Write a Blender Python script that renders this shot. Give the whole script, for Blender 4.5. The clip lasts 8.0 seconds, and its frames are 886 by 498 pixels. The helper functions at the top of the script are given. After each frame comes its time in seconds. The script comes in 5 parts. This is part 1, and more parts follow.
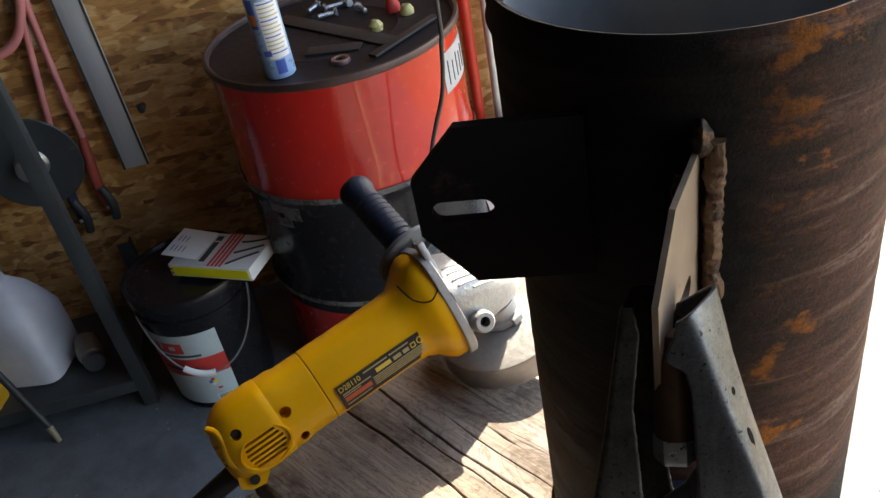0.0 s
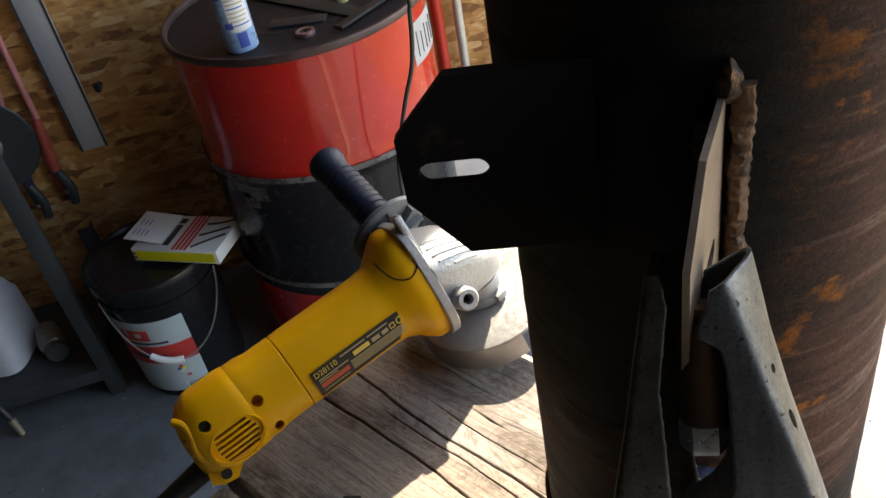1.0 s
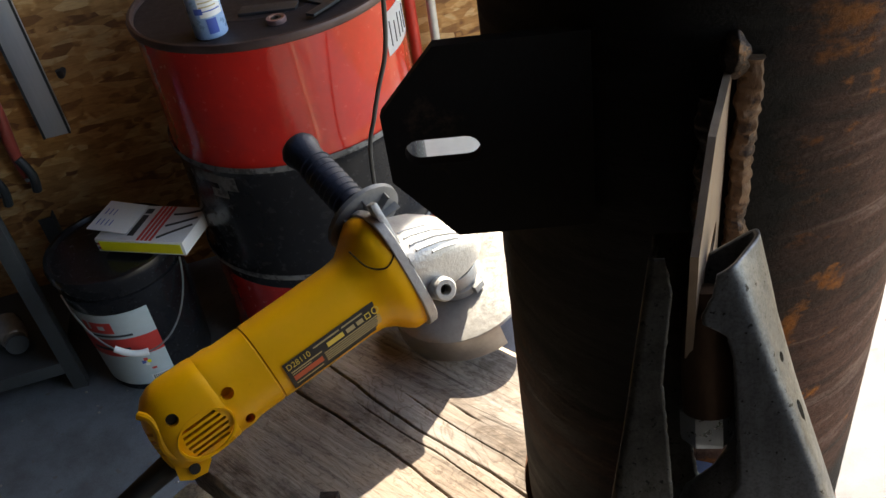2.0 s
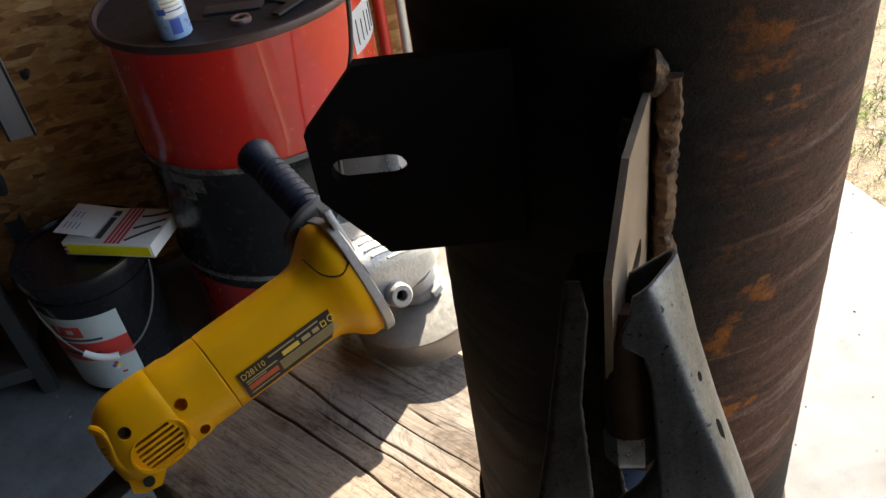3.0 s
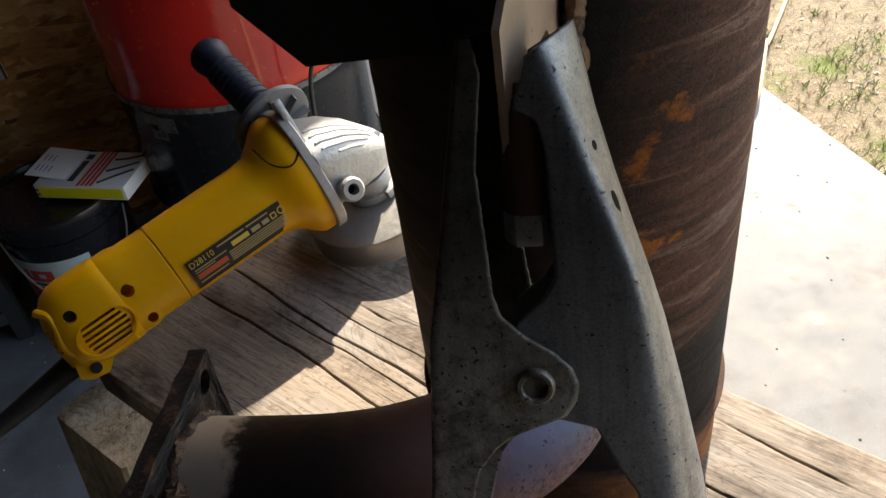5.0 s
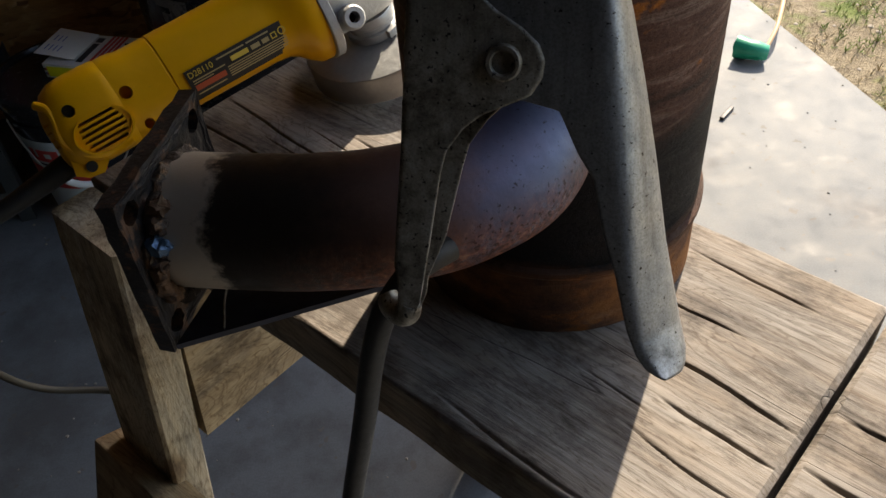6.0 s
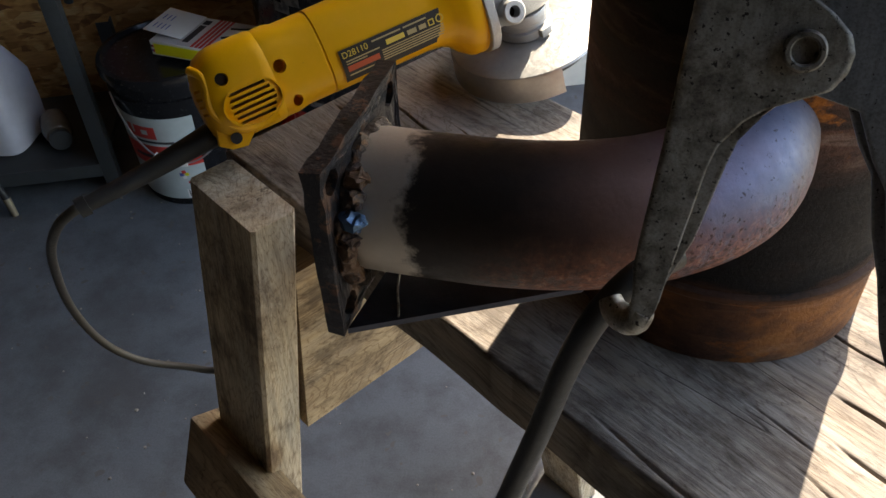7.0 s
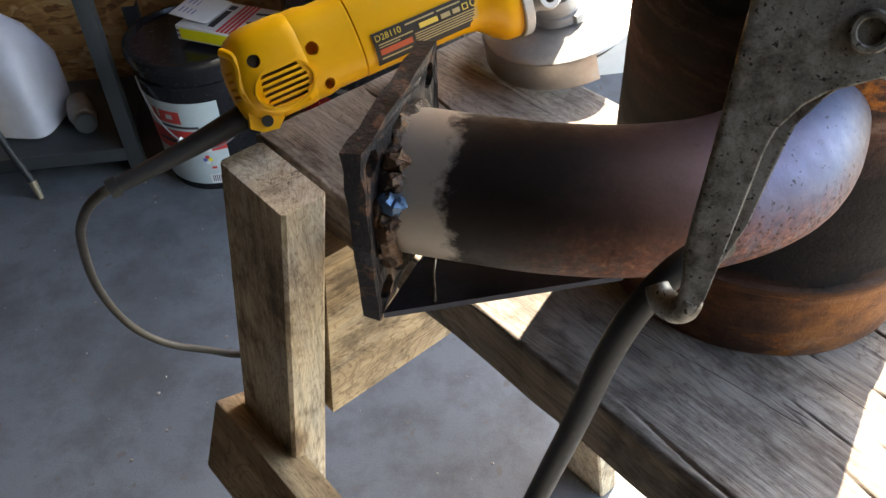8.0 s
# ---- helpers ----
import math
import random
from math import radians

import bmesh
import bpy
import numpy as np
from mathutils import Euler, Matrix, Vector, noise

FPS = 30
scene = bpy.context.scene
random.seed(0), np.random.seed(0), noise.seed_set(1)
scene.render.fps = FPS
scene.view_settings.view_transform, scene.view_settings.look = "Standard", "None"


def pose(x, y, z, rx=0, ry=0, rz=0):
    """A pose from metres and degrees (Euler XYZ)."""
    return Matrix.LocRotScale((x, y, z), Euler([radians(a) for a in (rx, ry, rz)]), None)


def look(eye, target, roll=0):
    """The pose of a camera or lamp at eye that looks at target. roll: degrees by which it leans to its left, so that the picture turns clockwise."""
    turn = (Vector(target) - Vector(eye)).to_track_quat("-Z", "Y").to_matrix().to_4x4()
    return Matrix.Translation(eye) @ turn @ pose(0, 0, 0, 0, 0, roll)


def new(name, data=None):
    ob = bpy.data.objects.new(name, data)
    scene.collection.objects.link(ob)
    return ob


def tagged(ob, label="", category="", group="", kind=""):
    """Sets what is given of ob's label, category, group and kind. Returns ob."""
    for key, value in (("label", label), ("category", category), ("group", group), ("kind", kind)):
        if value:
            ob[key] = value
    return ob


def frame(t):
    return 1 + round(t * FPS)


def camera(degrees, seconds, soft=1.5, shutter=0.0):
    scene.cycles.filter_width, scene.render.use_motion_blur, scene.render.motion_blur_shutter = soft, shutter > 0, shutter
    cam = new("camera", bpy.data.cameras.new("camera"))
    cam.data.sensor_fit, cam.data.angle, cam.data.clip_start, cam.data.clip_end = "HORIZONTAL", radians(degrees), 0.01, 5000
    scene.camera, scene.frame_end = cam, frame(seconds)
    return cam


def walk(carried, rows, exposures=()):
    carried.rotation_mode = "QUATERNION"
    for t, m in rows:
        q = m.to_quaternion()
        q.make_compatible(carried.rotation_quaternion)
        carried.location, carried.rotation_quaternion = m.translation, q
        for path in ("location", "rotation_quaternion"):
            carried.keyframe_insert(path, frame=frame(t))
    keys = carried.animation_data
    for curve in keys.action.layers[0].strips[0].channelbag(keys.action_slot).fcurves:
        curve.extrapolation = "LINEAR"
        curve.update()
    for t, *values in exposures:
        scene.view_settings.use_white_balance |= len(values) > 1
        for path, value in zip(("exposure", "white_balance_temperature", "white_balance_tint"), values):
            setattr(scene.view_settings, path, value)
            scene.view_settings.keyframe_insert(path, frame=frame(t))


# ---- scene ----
cam = camera(55.0, 8.0)
PATH = [
    (0, (0.036, 0.008, 1.53), (-0.207, 1.627, 0.382), -11.5),
    (0.5, (0.023, 0.026, 1.51), (-0.215, 1.63, 0.34), -11.6),
    (1, (0.021, 0.043, 1.5), (-0.156, 1.635, 0.302), -11.5),
    (1.5, (0.016, 0.059, 1.497), (-0.112, 1.644, 0.284), -10.4),
    (2, (0.011, 0.055, 1.486), (-0.093, 1.638, 0.268), -9.5),
    (3.3, (0.036, 0.07, 1.49), (-0.019, 1.639, 0.251), -9.4),
    (3.5, (0.033, 0.078, 1.481), (-0.027, 1.646, 0.241), -9.2),
    (4, (0.018, 0.082, 1.479), (-0.037, 1.651, 0.24), -8.9),
    (4.5, (0.035, 0.063, 1.477), (-0.01, 1.632, 0.238), -9.1),
    (5, (0.054, 0.02, 1.433), (0.012, 1.551, 0.147), -8.8),
    (5.2, (0.07, -0.003, 1.403), (0.033, 1.493, 0.075), -8.1),
    (6.3, (0.041, -0.059, 1.364), (-0.053, 1.392, -0.009), -4.4),
    (6.5, (0.025, -0.058, 1.359), (-0.099, 1.402, -0.002), -3.8),
    (7, (-0.014, -0.041, 1.344), (-0.201, 1.431, 0.003), -2.6),
    (7.5, (-0.018, -0.033, 1.345), (-0.241, 1.439, 0.01), -2.6),
    (8, (-0.024, -0.039, 1.338), (-0.252, 1.413, -0.019), -2.8),
]
walk(cam, [(t, look(eye, target, roll)) for t, eye, target, roll in PATH],
     [(t, e, 7800, 11) for t, e in ((0.0, 2.95), (2.0, 2.8), (3.5, 2.65), (4.5, 2.6), (5.2, 2.2), (6.3, 1.75), (6.6, 1.95), (7.0, 2.75), (7.4, 3.45), (8.0, 3.75))])

# ---- light ----
SUN_AZ = (0.41, 0.912)          # horizontal way to the sun
SUN_EL = 42.0
world = bpy.data.worlds.new("sky")
scene.world = world
world.use_nodes = True
wn = world.node_tree
sky = wn.nodes.new("ShaderNodeTexSky")
sky.sky_type = "NISHITA"
sky.sun_disc = False
sky.sun_elevation = radians(SUN_EL)
sky.sun_rotation = math.atan2(SUN_AZ[0], SUN_AZ[1])
wn.links.new(sky.outputs[0], wn.nodes["Background"].inputs[0])
wn.nodes["Background"].inputs[1].default_value = 0.14
sun_data = bpy.data.lights.new("sun", "SUN")
sun_data.energy, sun_data.angle, sun_data.color = 3.0, radians(0.53), (1.0, 0.95, 0.87)
sun = new("sun", sun_data)
ce = math.cos(radians(SUN_EL))
sun_way = Vector((SUN_AZ[0] * ce, SUN_AZ[1] * ce, math.sin(radians(SUN_EL))))
sun.matrix_world = look(sun_way * 20, (0, 0, 0))


# ---- materials ----
def node(nt, kind, **values):
    n = nt.nodes.new(kind)
    for k, v in values.items():
        n.inputs[k].default_value = v
    return n


def ramp(nt, source, stops):
    r = nt.nodes.new("ShaderNodeValToRGB")
    el = r.color_ramp.elements
    while len(el) < len(stops):
        el.new(0.5)
    for e, (p, c) in zip(el, stops):
        e.position, e.color = p, (*c, 1) if len(c) == 3 else c
    nt.links.new(source, r.inputs[0])
    return r.outputs[0]


def blend(nt, a, b, fac, kind="MIX"):
    m = nt.nodes.new("ShaderNodeMix")
    m.data_type, m.blend_type = "RGBA", kind
    for sock, v in ((m.inputs[0], fac), (m.inputs[6], a), (m.inputs[7], b)):
        if isinstance(v, (int, float)):
            sock.default_value = v
        elif isinstance(v, tuple):
            sock.default_value = (*v, 1)
        else:
            nt.links.new(v, sock)
    return m.outputs[2]


def coords(nt, stretch=(1, 1, 1), turn=(0, 0, 0), shift=(0, 0, 0)):
    tc = nt.nodes.new("ShaderNodeTexCoord")
    mp = nt.nodes.new("ShaderNodeMapping")
    mp.inputs["Scale"].default_value = stretch
    mp.inputs["Rotation"].default_value = [radians(a) for a in turn]
    mp.inputs["Location"].default_value = shift
    nt.links.new(tc.outputs["Object"], mp.inputs[0])
    return mp.outputs[0]


def noise_tex(nt, vec, scale, detail=6, rough=0.6, distort=0.0):
    n = node(nt, "ShaderNodeTexNoise", Scale=scale, Detail=detail, Roughness=rough, Distortion=distort)
    nt.links.new(vec, n.inputs["Vector"])
    return n.outputs["Fac"]


def shader(name):
    m = bpy.data.materials.new(name)
    m.use_nodes = True
    return m, m.node_tree, m.node_tree.nodes["Principled BSDF"]


def put(nt, sock, v):
    if isinstance(v, (int, float)):
        sock.default_value = v
    elif isinstance(v, tuple):
        sock.default_value = (*v, 1)
    else:
        nt.links.new(v, sock)


def bump(nt, bsdf, height, strength, dist=0.002):
    b = nt.nodes.new("ShaderNodeBump")
    b.inputs["Strength"].default_value, b.inputs["Distance"].default_value = strength, dist
    nt.links.new(height, b.inputs["Height"])
    nt.links.new(b.outputs[0], bsdf.inputs["Normal"])


def plain(name, colour, rough=0.5, metal=0.0, wear=0.25, scale=30, stretch=(1, 1, 1), bumps=0.15, spot=None, spot_at=0.62, spot_scale=14, coat=0.0):
    """Colour that varies at two scales, gloss that varies, fine relief and, if asked, spots of another colour."""
    m, nt, b = shader(name)
    vec = coords(nt, stretch)
    big, fine = noise_tex(nt, vec, scale * 0.2, 4), noise_tex(nt, vec, scale * 4, 8)
    lo = tuple(c * (1 - wear) for c in colour)
    hi = tuple(min(1, c * (1 + wear * 0.6)) for c in colour)
    col = ramp(nt, big, [(0.3, lo), (0.7, hi)])
    grey = ramp(nt, fine, [(0.3, (1 - wear * 0.7,) * 3), (0.7, (1, 1, 1))])
    col = blend(nt, col, grey, 1.0, "MULTIPLY")
    if spot:
        mask = ramp(nt, noise_tex(nt, vec, spot_scale, 9, 0.7), [(spot_at, (0, 0, 0)), (spot_at + 0.06, (1, 1, 1))])
        col = blend(nt, col, spot, mask)
    put(nt, b.inputs["Base Color"], col)
    put(nt, b.inputs["Roughness"], ramp(nt, fine, [(0.25, (max(0, rough - 0.1),) * 3), (0.75, (min(1, rough + 0.12),) * 3)]))
    b.inputs["Metallic"].default_value = metal
    b.inputs["Coat Weight"].default_value = coat
    b.inputs["Coat Roughness"].default_value = 0.06
    if bumps:
        bump(nt, b, fine, bumps)
    return m


def wood(name, light, dark, grey, scale=1.0, greyed=0.5, order=(0, 1, 2)):
    """Weathered sawn lumber, the grain along the local axis that order names first."""
    m, nt, b = shader(name)

    def along(x, y, z):
        v = (x, y, z)
        return coords(nt, tuple(v[k] for k in order))

    bend = noise_tex(nt, along(2.2 * scale, 9 * scale, 9 * scale), 1.0, 5, 0.55, 1.8)
    fibre = noise_tex(nt, along(7 * scale, 240 * scale, 240 * scale), 1.0, 8, 0.75)
    patch = noise_tex(nt, along(4, 8, 8), 1.3, 8, 0.65)
    rings = nt.nodes.new("ShaderNodeMath")
    rings.operation = "PINGPONG"
    rings.inputs[1].default_value = 0.022
    nt.links.new(bend, rings.inputs[0])
    ringv = node(nt, "ShaderNodeMapRange", **{"From Min": 0.0, "From Max": 0.022})
    nt.links.new(rings.outputs[0], ringv.inputs["Value"])
    col = ramp(nt, patch, [(0.3, dark), (0.5, light), (0.72, tuple(c * 1.15 for c in light))])
    col = blend(nt, col, grey, ramp(nt, noise_tex(nt, along(3, 12, 12), 1.7, 7, 0.65), [(0.62 - greyed * 0.3, (0, 0, 0)), (0.85 - greyed * 0.3, (1, 1, 1))]))
    col = blend(nt, col, ramp(nt, ringv.outputs[0], [(0.0, (0.45, 0.38, 0.32)), (0.22, (0.9, 0.88, 0.86)), (0.6, (1, 1, 1))]), 0.75, "MULTIPLY")
    col = blend(nt, col, ramp(nt, fibre, [(0.34, (0.25, 0.23, 0.22)), (0.56, (1, 1, 1))]), 0.6, "MULTIPLY")
    crack = noise_tex(nt, along(1.6 * scale, 26 * scale, 26 * scale), 1.0, 3, 0.5, 0.3)
    split = ramp(nt, crack, [(0.468, (1, 1, 1)), (0.476, (0.12, 0.09, 0.07)), (0.484, (1, 1, 1))])
    keep = ramp(nt, noise_tex(nt, along(6, 9, 9), 1.0, 3), [(0.50, (0, 0, 0)), (0.56, (1, 1, 1))])
    col = blend(nt, col, blend(nt, (1, 1, 1), split, keep), 0.85, "MULTIPLY")
    stain = noise_tex(nt, along(10, 16, 16), 1.0, 10, 0.72)
    col = blend(nt, col, ramp(nt, stain, [(0.38, (0.26, 0.22, 0.19)), (0.50, (1, 1, 1))]), 0.8, "MULTIPLY")
    knot = node(nt, "ShaderNodeTexVoronoi", Scale=1.0, Randomness=1.0)
    nt.links.new(along(4.5, 7.5, 7.5), knot.inputs["Vector"])
    col = blend(nt, col, ramp(nt, knot.outputs["Distance"], [(0.05, (0.22, 0.13, 0.08)), (0.09, (0.5, 0.4, 0.32)), (0.13, (1, 1, 1))]), 0.8, "MULTIPLY")
    put(nt, b.inputs["Base Color"], col)
    b.inputs["Roughness"].default_value = 0.8
    bump(nt, b, blend(nt, blend(nt, fibre, stain, 0.4), blend(nt, (1, 1, 1), split, keep), 0.35), 0.6, 0.003)
    return m


def rusty_pipe():
    m, nt, b = shader("rusted_steel_pipe")
    streak = noise_tex(nt, coords(nt, (9, 9, 75)), 1.0, 9, 0.65, 0.6)
    blot = noise_tex(nt, coords(nt, (14, 14, 22)), 1.0, 8, 0.65)
    fine = noise_tex(nt, coords(nt), 420, 6, 0.7)
    col = ramp(nt, streak, [(0.34, (0.010, 0.007, 0.006)), (0.45, (0.080, 0.037, 0.029)), (0.55, (0.175, 0.084, 0.062)), (0.63, (0.36, 0.24, 0.19)), (0.67, (0.14, 0.07, 0.052))])
    col = blend(nt, col, ramp(nt, blot, [(0.35, (0.03, 0.02, 0.017)), (0.65, (0.17, 0.085, 0.058))]), 0.35)
    near = node(nt, "ShaderNodeVectorMath")
    near.operation = "DISTANCE"
    near.inputs[1].default_value = (0.016, -0.098, 0)
    nt.links.new(coords(nt, (1, 1, 0)), near.inputs[0])
    heat = node(nt, "ShaderNodeMapRange", **{"From Min": 0.045, "From Max": 0.0, "To Min": 0.0, "To Max": 0.14})
    nt.links.new(near.outputs["Value"], heat.inputs["Value"])
    warm = nt.nodes.new("ShaderNodeMath")
    nt.links.new(noise_tex(nt, coords(nt, (30, 30, 52), shift=(2.2, 0.3, 4.1)), 1.0, 6, 0.65), warm.inputs[0])
    nt.links.new(heat.outputs[0], warm.inputs[1])
    orange = ramp(nt, warm.outputs[0], [(0.66, (0, 0, 0)), (0.74, (1, 1, 1))])
    col = blend(nt, col, (0.48, 0.16, 0.03), orange)
    col = blend(nt, col, ramp(nt, fine, [(0.35, (0.5, 0.5, 0.5)), (0.6, (1, 1, 1))]), 0.7, "MULTIPLY")
    tc = nt.nodes.new("ShaderNodeTexCoord")
    sep = nt.nodes.new("ShaderNodeSeparateXYZ")
    nt.links.new(tc.outputs["Object"], sep.inputs[0])
    wob = nt.nodes.new("ShaderNodeMath")
    wob.operation = "MULTIPLY_ADD"
    nt.links.new(blot, wob.inputs[0])
    wob.inputs[1].default_value = 0.05
    nt.links.new(sep.outputs[2], wob.inputs[2])
    rng = node(nt, "ShaderNodeMapRange", **{"From Min": 0.0, "From Max": 0.50})
    nt.links.new(wob.outputs[0], rng.inputs["Value"])
    # darkest just above the base ring, fainter just under the rim
    dark_bands = ramp(nt, rng.outputs[0], [(0.0, (0, 0, 0)), (0.155, (0, 0, 0)), (0.175, (1, 1, 1)), (0.33, (0.95, 0.95, 0.95)), (0.40, (0, 0, 0)), (0.87, (0, 0, 0)), (0.90, (0.35, 0.35, 0.35)), (0.945, (0.30, 0.30, 0.30)), (0.975, (0, 0, 0))])
    col = blend(nt, col, (0.010, 0.010, 0.012), dark_bands)
    ring_rust = ramp(nt, rng.outputs[0], [(0.0, (0.5, 0.5, 0.5)), (0.15, (0.65, 0.65, 0.65)), (0.18, (0, 0, 0)), (0.985, (0, 0, 0)), (1.0, (0.6, 0.6, 0.6))])
    col = blend(nt, col, ramp(nt, blot, [(0.38, (0.05, 0.028, 0.022)), (0.5, (0.16, 0.07, 0.035)), (0.62, (0.42, 0.17, 0.05))]), ring_rust)
    # near-black patch round the welded lug, painting in the shade of that side
    shade_dist = node(nt, "ShaderNodeVectorMath")
    shade_dist.operation = "DISTANCE"
    shade_dist.inputs[1].default_value = (-0.075, -0.085, 0.36)
    nt.links.new(coords(nt, (1, 1, 0.55), shift=(0, 0, 0.162)), shade_dist.inputs[0])
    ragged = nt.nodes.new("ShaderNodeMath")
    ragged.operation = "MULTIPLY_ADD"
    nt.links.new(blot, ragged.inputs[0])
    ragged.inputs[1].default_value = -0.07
    nt.links.new(shade_dist.outputs["Value"], ragged.inputs[2])
    painted_shade = node(nt, "ShaderNodeMapRange", **{"From Min": 0.085, "From Max": 0.045})
    nt.links.new(ragged.outputs[0], painted_shade.inputs["Value"])
    col = blend(nt, col, (0.009, 0.008, 0.008), painted_shade.outputs[0])
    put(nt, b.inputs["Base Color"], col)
    put(nt, b.inputs["Roughness"], ramp(nt, streak, [(0.3, (0.55,) * 3), (0.7, (0.85,) * 3)]))
    b.inputs["Metallic"].default_value = 0.25
    bump(nt, b, blend(nt, streak, noise_tex(nt, coords(nt, (1, 1, 1.6)), 190, 8, 0.75), 0.6), 0.9, 0.003)
    return m


def heat_tinted():
    """Bare steel at the flange, sooted black with some shade painted in, rust low down, then blue and violet temper
    colours along local x.
    """
    m, nt, b = shader("heat_tinted_steel")
    tc = nt.nodes.new("ShaderNodeTexCoord")
    sep = nt.nodes.new("ShaderNodeSeparateXYZ")
    nt.links.new(tc.outputs["Object"], sep.inputs[0])
    wob = noise_tex(nt, coords(nt), 42, 7, 0.68)
    add = nt.nodes.new("ShaderNodeMath")
    add.operation = "MULTIPLY_ADD"
    nt.links.new(wob, add.inputs[0])
    add.inputs[1].default_value = 0.045
    nt.links.new(sep.outputs[0], add.inputs[2])
    rng = node(nt, "ShaderNodeMapRange", **{"From Min": 0.008, "From Max": 0.248})
    nt.links.new(add.outputs[0], rng.inputs["Value"])
    col = ramp(nt, rng.outputs[0], [(0.0, (0.50, 0.44, 0.37)), (0.155, (0.58, 0.51, 0.44)), (0.185, (0.035, 0.028, 0.026)),
                                    (0.36, (0.034, 0.024, 0.021)), (0.52, (0.12, 0.062, 0.050)), (0.64, (0.15, 0.085, 0.082)), (0.73, (0.095, 0.085, 0.135)), (0.88, (0.085, 0.105, 0.175)), (1.0, (0.10, 0.085, 0.09))])
    low = node(nt, "ShaderNodeMapRange", **{"From Min": 0.016, "From Max": -0.022})
    nt.links.new(sep.outputs[2], low.inputs["Value"])
    rust = noise_tex(nt, coords(nt), 130, 9, 0.7)
    lowm = nt.nodes.new("ShaderNodeMath")
    lowm.operation = "MULTIPLY"
    nt.links.new(low.outputs[0], lowm.inputs[0])
    nt.links.new(ramp(nt, rust, [(0.38, (0, 0, 0)), (0.50, (1, 1, 1))]), lowm.inputs[1])
    far = node(nt, "ShaderNodeMapRange", **{"From Min": 0.05, "From Max": 0.10})
    nt.links.new(sep.outputs[0], far.inputs["Value"])
    lowf = nt.nodes.new("ShaderNodeMath")
    lowf.operation = "MULTIPLY"
    nt.links.new(lowm.outputs[0], lowf.inputs[0])
    nt.links.new(far.outputs[0], lowf.inputs[1])
    col = blend(nt, col, ramp(nt, noise_tex(nt, coords(nt), 210, 8, 0.7), [(0.36, (0.030, 0.014, 0.011)), (0.47, (0.15, 0.048, 0.028)), (0.56, (0.26, 0.085, 0.045)), (0.64, (0.44, 0.22, 0.12))]), lowf.outputs[0])
    speck = nt.nodes.new("ShaderNodeMath")
    speck.operation = "MULTIPLY_ADD"
    nt.links.new(low.outputs[0], speck.inputs[0])
    speck.inputs[1].default_value = 0.14
    nt.links.new(noise_tex(nt, coords(nt), 300, 6, 0.68), speck.inputs[2])
    pits = ramp(nt, speck.outputs[0], [(0.62, (1, 1, 1)), (0.655, (0.20, 0.105, 0.075))])
    bulb = node(nt, "ShaderNodeMapRange", **{"From Min": 0.10, "From Max": 0.16})
    nt.links.new(sep.outputs[0], bulb.inputs["Value"])
    col = blend(nt, col, blend(nt, (1, 1, 1), pits, bulb.outputs[0]), 0.85, "MULTIPLY")
    put(nt, b.inputs["Base Color"], col)
    put(nt, b.inputs["Roughness"], ramp(nt, rust, [(0.3, (0.42,) * 3), (0.7, (0.68,) * 3)]))
    b.inputs["Metallic"].default_value = 0.55
    bump(nt, b, blend(nt, rust, lowf.outputs[0], 0.5), 0.45, 0.0012)
    return m


def worn_zinc(name, stops, metal, rough, pit_at, jaw_tone):
    """Dull plated sheet with greasy blotches, scuffs along it and fine dark pits."""
    m, nt, b = shader(name)
    blotch = blend(nt, noise_tex(nt, coords(nt), 42, 9, 0.7, 0.4), noise_tex(nt, coords(nt, shift=(3, 1, 2)), 150, 8, 0.7), 0.45)
    scuff = noise_tex(nt, coords(nt, (150, 18, 150), (0, 0, 14)), 1.0, 8, 0.7)
    pit = noise_tex(nt, coords(nt), 430, 4, 0.6)
    dust = noise_tex(nt, coords(nt), 900, 4, 0.7)
    col = ramp(nt, blotch, stops)
    col = blend(nt, col, ramp(nt, scuff, [(0.32, (0.45, 0.43, 0.40)), (0.55, (1, 1, 1))]), 0.6, "MULTIPLY")
    col = blend(nt, col, ramp(nt, dust, [(0.36, (0.6, 0.58, 0.55)), (0.55, (1, 1, 1))]), 0.7, "MULTIPLY")
    col = blend(nt, col, (0.028, 0.022, 0.018), ramp(nt, pit, [(pit_at, (0, 0, 0)), (pit_at + 0.035, (1, 1, 1))]))
    tc = nt.nodes.new("ShaderNodeTexCoord")
    sep = nt.nodes.new("ShaderNodeSeparateXYZ")
    nt.links.new(tc.outputs["Object"], sep.inputs[0])
    reach = nt.nodes.new("ShaderNodeMath")
    reach.operation = "MULTIPLY_ADD"
    nt.links.new(blotch, reach.inputs[0])
    reach.inputs[1].default_value = 0.09
    nt.links.new(sep.outputs[1], reach.inputs[2])
    jaw_shade = node(nt, "ShaderNodeMapRange", **{"From Min": 0.045, "From Max": 0.10})
    nt.links.new(reach.outputs[0], jaw_shade.inputs["Value"])
    col = blend(nt, col, blend(nt, col, (jaw_tone,) * 3, 1.0, "MULTIPLY"), jaw_shade.outputs[0])     # jaws darkened to paint in their shade
    put(nt, b.inputs["Base Color"], col)
    put(nt, b.inputs["Roughness"], ramp(nt, blotch, [(0.38, (rough + 0.2,) * 3), (0.6, (rough,) * 3)]))
    b.inputs["Metallic"].default_value = metal
    bump(nt, b, blend(nt, blotch, pit, 0.35), 0.35, 0.0012)
    return m


